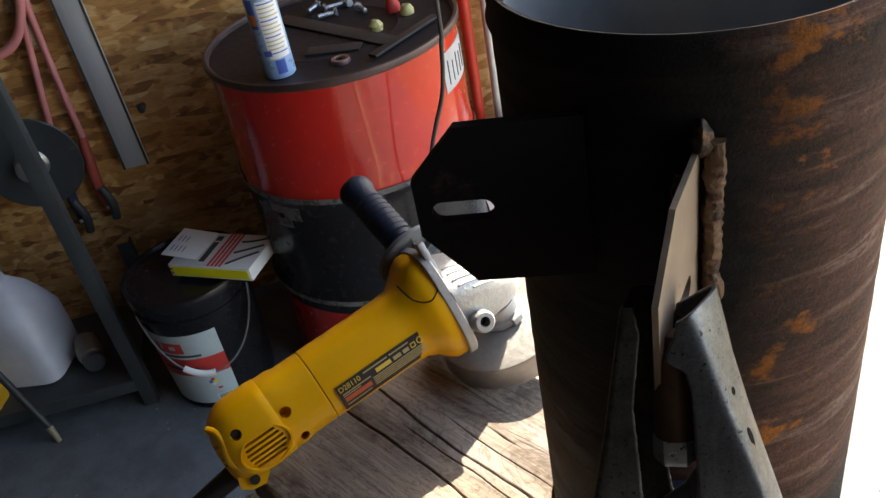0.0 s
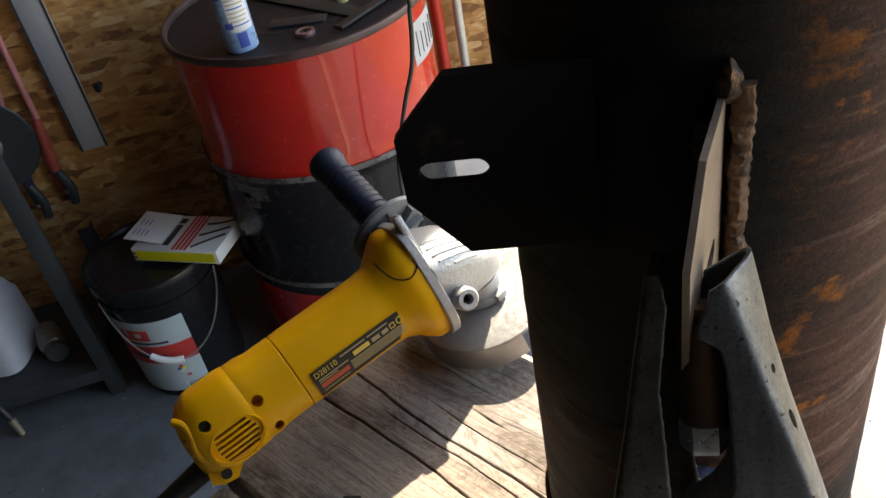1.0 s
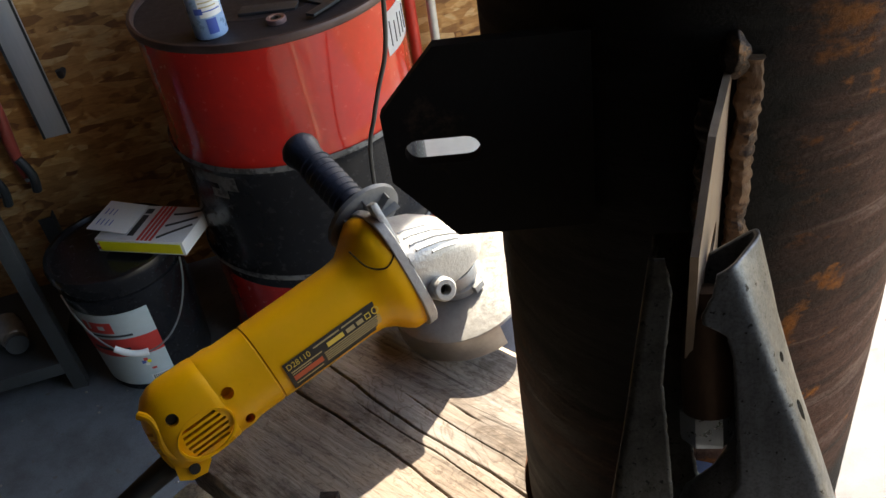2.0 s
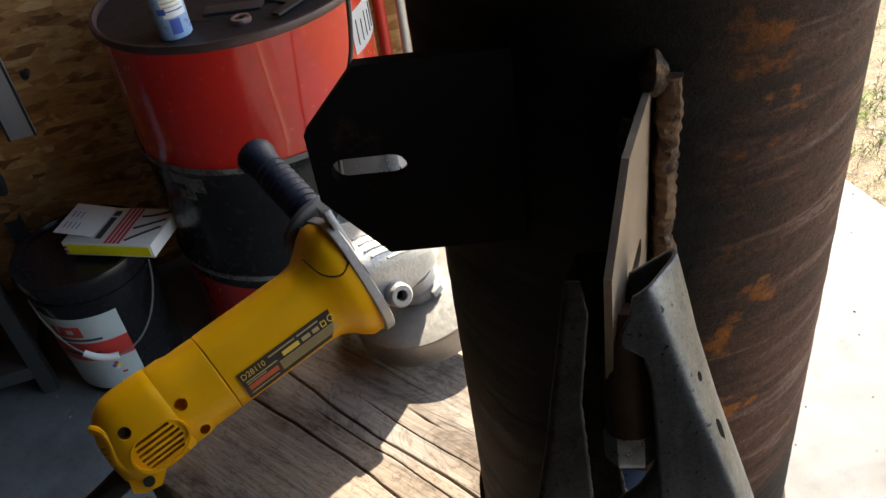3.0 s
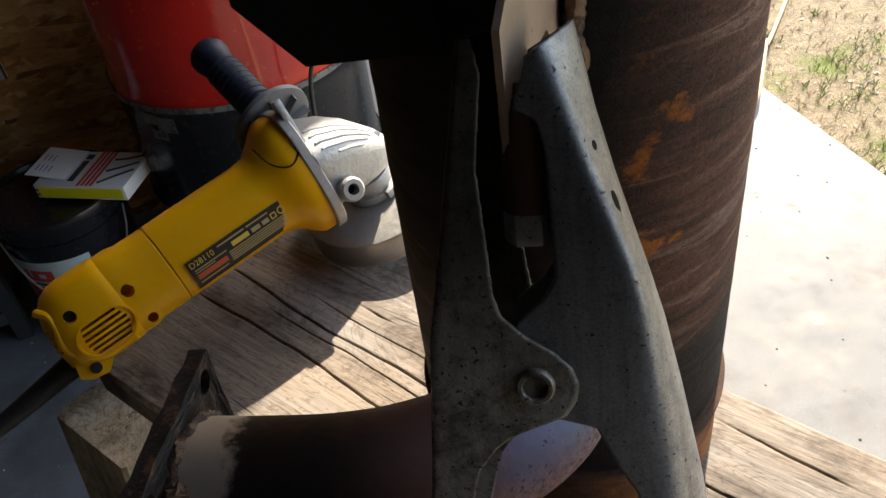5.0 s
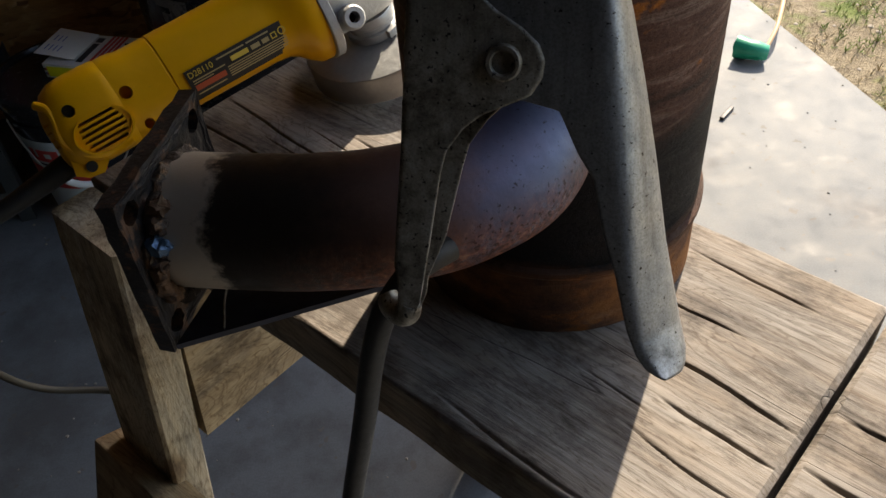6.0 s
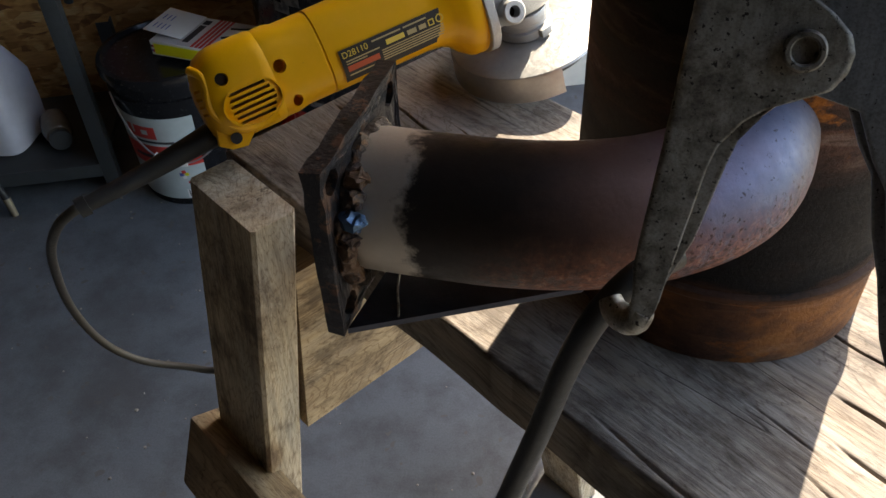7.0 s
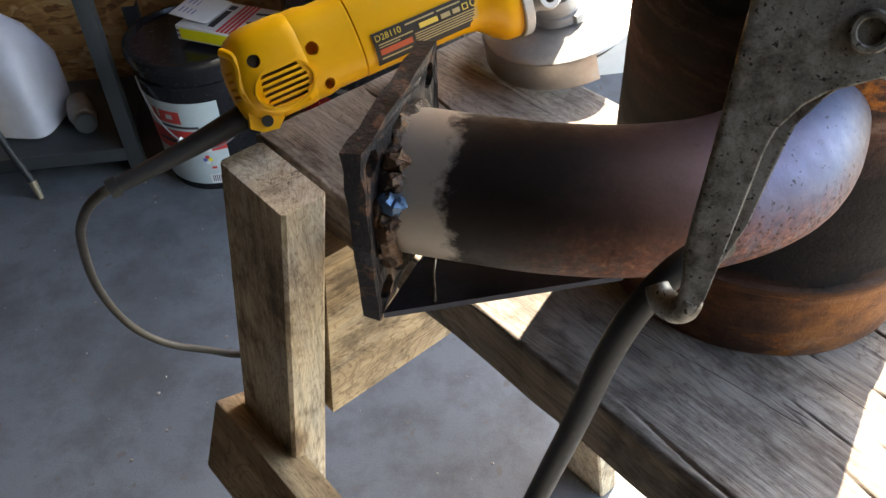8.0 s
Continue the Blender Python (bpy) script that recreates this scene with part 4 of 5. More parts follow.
cable = thing("welding_cable", (0.03, 0.2, 1.09), "thick black welding cable hanging from the clamp", "cable")
cp = [(0.048, 0.222, 1.106), (0.031, 0.208, 1.106), (0.017, 0.203, 1.087), (0.007, 0.203, 1.055), (-0.003, 0.203, 1.007), (-0.019, 0.203, 0.937), (-0.034, 0.200, 0.87), (-0.075, 0.185, 0.76), (-0.13, 0.14, 0.40), (-0.15, 0.06, 0.02), (0.05, -0.25, 0.010), (0.5, -0.5, 0.010)]
part("cable", tube([Vector(p) - Vector((0.03, 0.2, 1.09)) for p in cp], 0.0060, 18, 8), BLACK, cable)

# ---- angle grinder lying on the bench ----
GX, GU, GN = Vector((0.81963, 0.55342, 0.14811)), Vector((-0.35445, 0.28675, 0.89002)), Vector((0.45009, -0.78198, 0.43119))
grind_m = axes((-0.242, 0.493, 1.019), GX, GU, GN)     # x to the head, y up in the face, z out of the face
grinder = thing("angle_grinder", grind_m, "yellow electric angle grinder with side handle, lying on the bench", "power tool")


def shell(sections, power=2.6, seg=44):
    """Rounded box sections: x, half height, half depth, centre y, centre z in millimetres."""
    out = []
    for x, hu, hn, cu, cn in sections:
        pts = []
        for k in range(seg):
            a = 2 * math.pi * k / seg
            c, s = math.cos(a), math.sin(a)
            pts.append((x / 1000, (cu + hu * math.copysign(abs(s) ** (2 / power), s)) / 1000, (cn + hn * math.copysign(abs(c) ** (2 / power), c)) / 1000))
        out.append(pts)
    return loft(out)


body = [(36, 35, 30.5, -13, -31), (37, 36, 31.5, -13, -31), (48, 36, 31.5, -13, -31), (56, 34.2, 30.6, -13, -31), (79, 34.2, 30.6, -13, -31),
        (79.6, 33.6, 30.0, -13, -31), (80.6, 33.6, 30.0, -13, -31), (81.2, 34.4, 30.8, -13, -31), (120, 34.5, 31, -13, -31), (168, 34.8, 31, -13, -31), (181, 36.5, 32, -13, -31),
        (190, 42.5, 35.4, -12, -31), (198, 50, 38.8, -12, -31), (205, 55, 40.5, -12, -31), (214, 55.5, 40.5, -12, -31)]
housing = part("housing", shell(body), YELLOW, grinder, "yellow plastic motor housing", 30)
cuts = [rod((0.044, -0.008, -0.012), (0.044, -0.008, 0.01), 0.0052), rod((0.0475, -0.040, -0.02), (0.0475, -0.036, 0.006), 0.0042)]
carve(housing, cuts)
cap_s = [(-23, 13, 13, -21, -31), (-22, 20, 19, -20, -31), (-18.5, 28, 26, -17.5, -31), (-12, 33.5, 30.5, -15, -31), (-3, 36.5, 32.2, -13.5, -31), (6, 37.2, 32.8, -13, -31), (28, 37.2, 32.8, -13, -31), (35, 36.6, 32.2, -13, -31), (39, 34.8, 30.8, -13, -31)]
rear = part("rear_cap", shell(cap_s), YELLOW, grinder, "yellow rear shell with vent slots", 30)
vents = []
for k in range(6):
    y = -0.0130 - k * 0.0046
    vents.append(box(-0.003 + 0.0025 * abs(k - 2.5) / 2.5, 0.034 - 0.002 * abs(k - 2.5), y - 0.0012, y + 0.0012, -0.010, 0.006, 0))
for k in range(4):
    vents.append(box(-0.05, -0.0145, -0.022 + k * 0.006, -0.0195 + k * 0.006, -0.016, -0.006, 0))
vents.append(rod((0.0, 0.0, -0.010), (0.0, 0.0, 0.008), 0.0050))
carve(rear, vents)
# brown strips paint the shade deep in the vent slots
for k in range(6):
    y = -0.0130 - k * 0.0046
    part("vent_shade_strip", box(0.001, 0.029, y - 0.0011, y + 0.0011, -0.0099, -0.0078, 0), BRASS, grinder)
part("screw", rod((0.0, 0.0, -0.009), (0.0, 0.0, -0.0035), 0.0044, seg=16), BLACK, grinder)
vent_frame = slab(ring_points(0.0150, -0.0245, 0.0175, 44, 0.0240), [ring_points(0.0150, -0.0245, 0.0160, 44, 0.0222)], -0.0005, 0.0020)
part("vent_rim", vent_frame, YELLOW, grinder)
def cap_z(x, y):
    """Height of the rear shell's side."""
    shrink = 1 - max(0.0, -x - 0.002) * 9
    t = min(0.999, abs(y + 0.013) / (0.0374 * shrink))
    return 0.0328 * shrink * (1 - t ** 2.6) ** (1 / 2.6) - 0.031


for trail, r, sunk in ((((-0.018, 0.014), (-0.0125, 0.008), (-0.0125, -0.002), (-0.0155, -0.011), (-0.016, -0.020), (-0.011, -0.031), (-0.001, -0.040), (0.014, -0.0435), (0.030, -0.042)), 0.0034, 0.0029),):
    part("moulded_ridge", tube([(x, y, cap_z(x, y) - sunk) for x, y in trail], r, 10, 6), YELLOW, grinder)
ear = slab([(-0.018, -0.030), (0.004, -0.036), (0.006, -0.047), (-0.002, -0.054), (-0.014, -0.052), (-0.022, -0.046)], (), -0.040, -0.008)
part("cord_clamp", ear, YELLOW, grinder, "yellow cord clamp block")
part("screw", rod((-0.008, -0.045, -0.010), (-0.008, -0.045, -0.0065), 0.0045, seg=16), BLACK, grinder)
ridge = tube([(0.185, 0.030, 0.000), (0.190, 0.012, 0.0055), (0.202, 0.003, 0.0085), (0.213, 0.008, 0.0090), (0.2135, 0.014, 0.0085)], 0.0007, 6, 6)
part("seam", ridge, DARK, grinder)
# label plate and its print
def face_z(y):
    """Height of the housing's side at y."""
    t = min(0.999, abs(y + 0.013) / 0.0346)
    return 0.031 * (1 - t ** 2.6) ** (1 / 2.6) - 0.031


def on_face(bm, lift):
    bmesh.ops.subdivide_edges(bm, edges=[e for e in bm.edges if abs(e.verts[0].co.y - e.verts[1].co.y) > 0.004], cuts=6, use_grid_fill=True)
    for v in bm.verts:
        v.co.z += face_z(v.co.y) + lift
    return bm


lab = part("label", on_face(box(0.0895, 0.1845, -0.0415, -0.0158, 0, 0.0005, 0), 0.0003), LABEL_BLACK, grinder, "black rating label with gold print")
num = lettering("model_number", "D28110", 0.0070, LABEL_GOLD, lab, Matrix.Translation((0.0912, -0.0228, 0.0)))
for v in num.data.vertices:
    v.co.z += face_z(v.co.y) + 0.0010
prints = [(0.114, 0.136, -0.0196, -0.0184, LABEL_GREY), (0.138, 0.156, -0.0196, -0.0184, LABEL_GREY), (0.1235, 0.1375, -0.0262, -0.0222, LABEL_GOLD), (0.140, 0.147, -0.0262, -0.0225, LABEL_GREY),
          (0.149, 0.1545, -0.0262, -0.0225, LABEL_GREY), (0.0925, 0.1165, -0.0340, -0.0295, LABEL_RED), (0.0925, 0.118, -0.0262, -0.0252, LABEL_GREY), (0.0925, 0.108, -0.0282, -0.0274, LABEL_GREY)]
prints += [(0.119, 0.167, -0.0292 - 0.0019 * k, -0.0283 - 0.0019 * k, LABEL_GREY) for k in range(5)] + [(0.0925, 0.115, -0.0374, -0.0364, LABEL_GREY)]
for x0, x1, y0, y1, mt in prints:
    x0, x1 = 0.0895 + (x0 - 0.0895) * 1.16, 0.0895 + (x1 - 0.0895) * 1.16
    part("print_bar", on_face(box(x0, x1, y0, y1, 0, 0.0003, 0), 0.0009), mt, lab)
part("print_mark", on_face(slab(ring_points(0.1775, -0.0235, 0.0034, 20), [ring_points(0.1775, -0.0235, 0.0025, 20)], 0, 0.0003), 0.0009), LABEL_GOLD, lab)
part("print_mark", on_face(slab([(0.1672, -0.0265), (0.1722, -0.0265), (0.1722, -0.0215), (0.1672, -0.0215)], [[(0.1680, -0.0257), (0.1714, -0.0257), (0.1714, -0.0223), (0.1680, -0.0223)]], 0, 0.0003), 0.0009), LABEL_GOLD, lab)
# gear case, spindle, guard
HEAD = Matrix.Rotation(radians(25.85), 4, "X")       # the spindle stands upright, the label face leans back
DOME = [(222.4, 39, 38, -25, -22), (236, 37.5, 37, -26, -22), (256, 33.5, 34, -31, -22), (274, 27, 29, -38, -22), (288, 19, 23, -45, -22), (297, 12.5, 16, -48, -22), (302, 6.5, 9, -50, -22)]
part("gear_flange", shell([(213.5, 56.0, 41.0, -12, -31), (214.5, 56.8, 41.8, -12, -31), (221.5, 56.8, 41.8, -12, -31), (222.5, 55.6, 40.6, -12, -31)], 3.4), ALU, grinder, "silver cast flange plate")
case_bm = shell(DOME, 3.0)
bmesh.ops.transform(case_bm, matrix=HEAD, verts=case_bm.verts)
part("gear_case", case_bm, ALU, grinder, "silver cast gear case")


def dome_at(x, a, lift=0.0):
    """A point of the gear case's skin at angle a from its side towards its top."""
    for p, q in zip(DOME, DOME[1:]):
        if p[0] <= x <= q[0]:
            f = (x - p[0]) / (q[0] - p[0])
            hu, hn, cu, cn = (p[k] + (q[k] - p[k]) * f for k in (1, 2, 3, 4))
    c, s = math.cos(radians(a)), math.sin(radians(a))
    return HEAD @ Vector((x / 1000, (cu + (hu + lift) * s ** 0.667) / 1000, (cn + (hn + lift) * c ** 0.667) / 1000))


for a, x0, x1 in ((30, 244, 268), (44, 232, 276), (58, 230, 282), (72, 230, 282), (84, 230, 282)):
    part("rib", tube([dome_at(x0 + (x1 - x0) * k / 6, a, 0.1) for k in range(7)], 0.0012, 8, 4), ALU, grinder)
part("screw", rod(dome_at(290, 66, -1.0), dome_at(290, 66, 1.2), 0.0032, seg=14), BOLT, grinder)
part("boss", lathe([(0.0045, 0), (0.0045, 0.010), (0.0050, 0.0125), (0.0090, 0.0125), (0.0105, 0.011), (0.0110, 0.0), (0.0110, -0.02), (0.0045, -0.02), (0.0045, 0)], 28, m=Matrix.Translation((0.236, -0.042, 0.0))), ALU, grinder, "threaded handle boss")
# dark plugs in place of the shaded depth of the two holes
part("dark_hole_plug", rod((0.236, -0.042, -0.02), (0.236, -0.042, 0.002), 0.0046, seg=18), DARK, grinder)
part("dark_hole_plug", rod((0.238, -0.013, -0.004), (0.238, -0.013, 0.0036), 0.0045, seg=18), DARK, grinder)
part("lever", box(0.219, 0.226, 0.006, 0.052, -0.010, 0.003, 0.002), ALU, grinder)
axle = Vector((-0.0904, 0.9017, 0.4228)).normalized()
across = Vector((0.8196, -0.3545, 0.4501))
across = (across - axle * across.dot(axle)).normalized()
gm = axes((0.2738, -0.0710, -0.0614), across, axle.cross(across), axle)
part("spindle_collar", lathe([(0, 0.026), (0.0235, 0.026), (0.0245, 0.024), (0.0245, 0.017), (0.0225, 0.015), (0.0225, 0.011), (0.0255, 0.010), (0.0255, 0.003), (0.020, -0.002), (0, -0.002)], 36, m=gm), ALU, grinder, "clamping collar of the guard")
part("collar_lug", box(0.020, 0.0295, -0.006, 0.006, 0.003, 0.011, 0.0015, m=gm @ Matrix.Rotation(radians(-42), 4, "Z")), ALU, grinder)
part("guard", lathe([(0.018, 0.0015), (0.050, 0.0010), (0.064, 0.0), (0.0698, -0.0015), (0.0710, -0.0035), (0.0695, -0.0035), (0.0635, -0.0018), (0.018, -0.0006), (0.018, 0.0015)], 72, m=gm), GUARD, grinder, "worn round metal wheel guard")


def skirt(profile, a0, a1, seg):
    """Turns a closed (r, z) loop through part of a circle and caps both ends."""
    return loft([[(r * math.cos(a), r * math.sin(a), z) for r, z in profile] for a in (radians(a0 + (a1 - a0) * k / seg) for k in range(seg + 1))])


skirt_bm = skirt([(0.0705, -0.002), (0.0714, -0.0045), (0.0714, -0.022), (0.0728, -0.0265), (0.0718, -0.0275), (0.0698, -0.0225), (0.0698, -0.004)], -62, -252, 60)
bmesh.ops.transform(skirt_bm, matrix=gm, verts=skirt_bm.verts)
part("guard_skirt", skirt_bm, GUARD, grinder, "dented rim of the wheel guard")
part("wheel", lathe([(0, -0.008), (0.0615, -0.010), (0.0615, -0.014), (0.03, -0.020), (0.03, -0.0385), (0, -0.0385)], 48, m=gm), STRAP, grinder, "dark grinding wheel")
hd0, hd1 = Vector((0.228, 0.025, -0.060)), Vector((0.228, 0.083, -0.118))
hd = (hd1 - hd0).normalized()
hq = Matrix.Translation(hd0) @ hd.to_track_quat("Z", "Y").to_matrix().to_4x4()
grip = part("side_handle", lathe([(0.008, -0.02), (0.0145, -0.012), (0.0155, 0.012), (0.0150, 0.02), (0.0165, 0.045), (0.0165, 0.07), (0.0155, 0.092), (0.0165, 0.100), (0.0185, 0.106), (0.0185, 0.112), (0.016, 0.1165), (0, 0.118)], 40, m=hq), HANDLE_BLUE, grinder, "dark ribbed side handle")
part("handle_flange", lathe([(0.012, 0.002), (0.0335, 0.004), (0.0372, 0.006), (0.0378, 0.010), (0.0362, 0.011), (0.0325, 0.009), (0.012, 0.008), (0.012, 0.002)], 44, m=hq), FLANGE_GREY, grip, "grey ribbed hand guard disc")
for k in range(9):
    part("grip_ring", lathe([(0.0160, -0.0008), (0.0172, 0), (0.0160, 0.0008)], 28, m=hq @ Matrix.Translation((0, 0, 0.025 + k * 0.0075))), HANDLE_BLUE, grip)
for k in range(8):
    a = 2 * math.pi * k / 8
    v = hq @ Matrix.Rotation(a, 4, "Z")
    part("flange_rib", box(0.012, 0.032, -0.0009, 0.0009, -0.004, 0.004, 0, m=v), FLANGE_GREY, grip)
boot = tube([(-0.020, -0.038, -0.030), (-0.050, -0.041, -0.029), (-0.085, -0.044, -0.027), (-0.130, -0.0465, -0.0245)], lambda t: 0.0105 - 0.0045 * t, 16, 8)
part("cord_boot", boot, BLACK, grinder, "black rubber cord boot")
cord = thing("power_cord", (-0.345, 0.43, 0.95), "grey power cord looping down behind the bench leg", "cord")
cc = Vector((-0.345, 0.43, 0.95))
cpts = [(-0.3400, 0.4293, 0.9485), (-0.3524, 0.4195, 0.9457), (-0.385, 0.436, 0.91), (-0.43, 0.476, 0.84), (-0.464, 0.514, 0.74), (-0.464, 0.537, 0.66), (-0.439, 0.555, 0.61), (-0.385, 0.572, 0.58), (-0.335, 0.56, 0.572), (-0.312, 0.49, 0.48), (-0.345, 0.45, 0.2), (-0.37, 0.44, 0.01)]
part("cord", tube([Vector(p) - cc for p in cpts], 0.0042, 12, 8), CORD, cord)
part("collar", rod(Vector((-0.3416, 0.4281, 0.9481)) - cc, Vector((-0.3477, 0.4232, 0.9468)) - cc, 0.0082, 0.0078, 16), BLACK, cord)

# ---- red and black drum by the wall ----
DC = Vector((-0.394, 1.85, 0))
drum = thing("steel_drum", DC, "red and black two-hundred-litre steel drum with a grimy lid", "drum")


def drum_band(z0, z1, hoop_low, hoop_high):
    p = []
    for k in range(17):
        z = z0 + (z1 - z0) * k / 16
        r = 0.285
        for h in (0.30, 0.59):
            r += 0.0085 * math.exp(-((z - h) / 0.012) ** 2)
        p.append((r, z))
    return p


part("lower_band", lathe([(0, 0.01), (0.28, 0.01), (0.289, 0.0), (0.291, 0.008), (0.285, 0.016)] + drum_band(0.02, 0.262, 0, 0), 90), RED, drum, "dull red bottom band")
part("middle_band", lathe(drum_band(0.262, 0.582, 0, 0), 90), DRUM_BLACK, drum, "scuffed black middle band")
part("upper_band", lathe(drum_band(0.582, 0.852, 0, 0), 90), RED, drum, "glossy red upper band")
for hz in (0.30, 0.59):
    part("hoop_scuff", lathe([(0.2938, hz - 0.007), (0.2946, hz), (0.2938, hz + 0.007)], 90), SCUFF, drum, "paint rubbed to grey along the hoop")
for a0, a1, z0, z1 in ((-130, -122, 0.545, 0.577), (-122, -112, 0.530, 0.566), (-127, -118, 0.508, 0.531)):
    scrap = bmesh.new()
    cols = [[scrap.verts.new((0.2866 * math.cos(a), 0.2866 * math.sin(a), z)) for z in (z0, z1)] for a in [radians(a0 + (a1 - a0) * k / 6) for k in range(7)]]
    for a, b in zip(cols, cols[1:]):
        scrap.faces.new((a[0], b[0], b[1], a[1]))
    part("label_scrap", scrap, SCUFF, drum, "grey scrap of a torn label")
part("rim", lathe([(0.285, 0.850), (0.2925, 0.854), (0.294, 0.862), (0.291, 0.869), (0.285, 0.870), (0.280, 0.864), (0.280, 0.853)], 90), DRUM_RIM, drum, "scuffed rolled rim")
part("lid", lathe([(0, 0.857), (0.15, 0.857), (0.155, 0.859), (0.160, 0.857), (0.281, 0.857)], 90), LID, drum, "dark grimy lid")
secs = [[(0.2862 * math.cos(a), 0.2862 * math.sin(a), z) for z in (0.73, 0.82)] for a in [radians(-28 + 4 * k) for k in range(8)]]
tg = bmesh.new()
cols = [[tg.verts.new(p) for p in s] for s in secs]
for a, b in zip(cols, cols[1:]):
    tg.faces.new((a[0], b[0], b[1], a[1]))
bmesh.ops.solidify(tg, geom=tg.faces[:], thickness=0.0006)
tag_ob = part("paper_label", tg, WHITE, drum, "white paper hazard label")
for k in range(5):
    a = radians(-24 + 4.6 * k)
    part("print_bar", rod((0.2868 * math.cos(a), 0.2868 * math.sin(a), 0.745), (0.2868 * math.cos(a), 0.2868 * math.sin(a), 0.80 - 0.008 * (k % 2)), 0.0012, seg=6), PRINT_BLACK, tag_ob)
LIDZ = 0.857

can = thing("spray_can", (-0.473, 1.655, LIDZ), "blue and white aerosol can standing on the drum lid", "spray can")
part("can_body", lathe([(0, 0.0), (0.030, 0.0), (0.033, 0.003), (0.033, 0.170), (0.0315, 0.176), (0.024, 0.190), (0.015, 0.196), (0, 0.197)], 48), CAN_BLUE, can, "pale blue printed can")
part("cap", lathe([(0, 0.232), (0.018, 0.231), (0.0205, 0.226), (0.021, 0.190), (0.0, 0.190)], 36), WHITE, can)


def wrap(r, a0, a1, z0, z1, n=14):
    bm = bmesh.new()
    cols = [[bm.verts.new((r * math.cos(a), r * math.sin(a), z)) for z in (z0, z1)] for a in [radians(a0 + (a1 - a0) * k / n) for k in range(n + 1)]]
    for a, b in zip(cols, cols[1:]):
        bm.faces.new((a[0], b[0], b[1], a[1]))
    return bm


part("text_panel", wrap(0.0333, -95, -10, 0.045, 0.165), WHITE, can, "white panel of small print")
for k in range(13):
    part("print_bar", wrap(0.0336, -92, -18 - 7 * (k % 3), 0.158 - k * 0.0085, 0.1605 - k * 0.0085), PRINT_BLUE if k % 4 == 0 else LABEL_GREY, can)
part("print_patch", wrap(0.0336, -135, -104, 0.11, 0.17), PRINT_BLUE, can)
part("print_patch", wrap(0.0339, -132, -106, 0.118, 0.14), ORANGE, can)
part("print_patch", wrap(0.0336, -112, -84, 0.052, 0.064), PRINT_BLUE, can)
part("print_patch", wrap(0.0336, -80, -45, 0.012, 0.042), PRINT_BLUE, can)

wash = thing("bearing_ring", (-0.345, 1.669, LIDZ), "small pinkish steel ring lying on the drum lid", "ring")
part("outer_race", lathe([(0.013, 0), (0.0195, 0), (0.0205, 0.004), (0.0195, 0.010), (0.013, 0.010), (0.012, 0.005), (0.013, 0)], 32), plain("pinkish_steel", (0.42, 0.26, 0.25), 0.35, 0.7, 0.3), wash)
part("inner_race", lathe([(0.006, 0.001), (0.0105, 0.001), (0.0105, 0.009), (0.006, 0.009), (0.006, 0.001)], 28), STRAP, wash)


def bolt_at(x, y, az, length=0.05, r=0.006):
    b = thing("bolt", pose(x, y, LIDZ + r * 1.75, 0, 90, az), "zinc-plated hex bolt lying on the drum lid", "bolt", "loose bolts")
    part("head", lathe([(0, 0), (r * 1.8, 0.0006), (r * 1.8, 0.008), (0, 0.0085)], 6), BOLT, b)
    part("shank", lathe([(r, 0.008)] + [(r * (1.0 if k % 2 else 0.88), 0.012 + 0.0018 * k) for k in range(int((length - 0.012) / 0.0018))] + [(0, length)], 14), BOLT, b)
    return b


for x, y, az in ((-0.43, 1.99, 20), (-0.39, 1.955, 200), (-0.365, 2.0, 140), (-0.405, 2.03, 60), (-0.345, 1.975, 300), (-0.45, 2.03, 250)):
    bolt_at(x, y, az)


def strap_bar(p0, p1, width, zoff=0.0):
    p0, p1 = Vector((*p0, LIDZ + zoff)), Vector((*p1, LIDZ + zoff))
    d = p1 - p0
    b = thing("flat_bar", pose(*p0, 0, 0, math.degrees(math.atan2(d.y, d.x))), "dark flat steel bar lying on the drum lid", "metal bar", "flat bars")
    part("bar", box(0, d.length, -width / 2, width / 2, 0, 0.006, 0.001), STRAP, b)
    return b


strap_bar((-0.54, 1.985), (-0.232, 1.727), 0.045)
strap_bar((-0.275, 1.655), (-0.15, 1.835), 0.022, 0.0065)
strap_bar((-0.43, 1.745), (-0.31, 1.735), 0.040, 0.0)
bit = thing("bottle_stopper", (-0.284, 1.821, LIDZ + 0.001), "yellowed plastic cap on the drum lid", "stopper")
part("cap", rough_up(lathe([(0, 0), (0.014, 0), (0.016, 0.012), (0.010, 0.022), (0, 0.024)], 14), 0.003, 90), TAN, bit)
bit2 = thing("bottle_stopper", (-0.255, 1.93, LIDZ + 0.001), "red plastic cap on the drum lid", "cap")
part("cap", lathe([(0, 0), (0.018, 0), (0.018, 0.015), (0.012, 0.03), (0, 0.03)], 18), PRINT_RED, bit2)
bit3 = thing("bottle_stopper", (-0.22, 1.90, LIDZ + 0.001), "yellowed plastic cap on the drum lid", "stopper")
part("cap", rough_up(lathe([(0, 0), (0.016, 0), (0.016, 0.010), (0.010, 0.02), (0, 0.022)], 14), 0.003, 80), TAN, bit3)

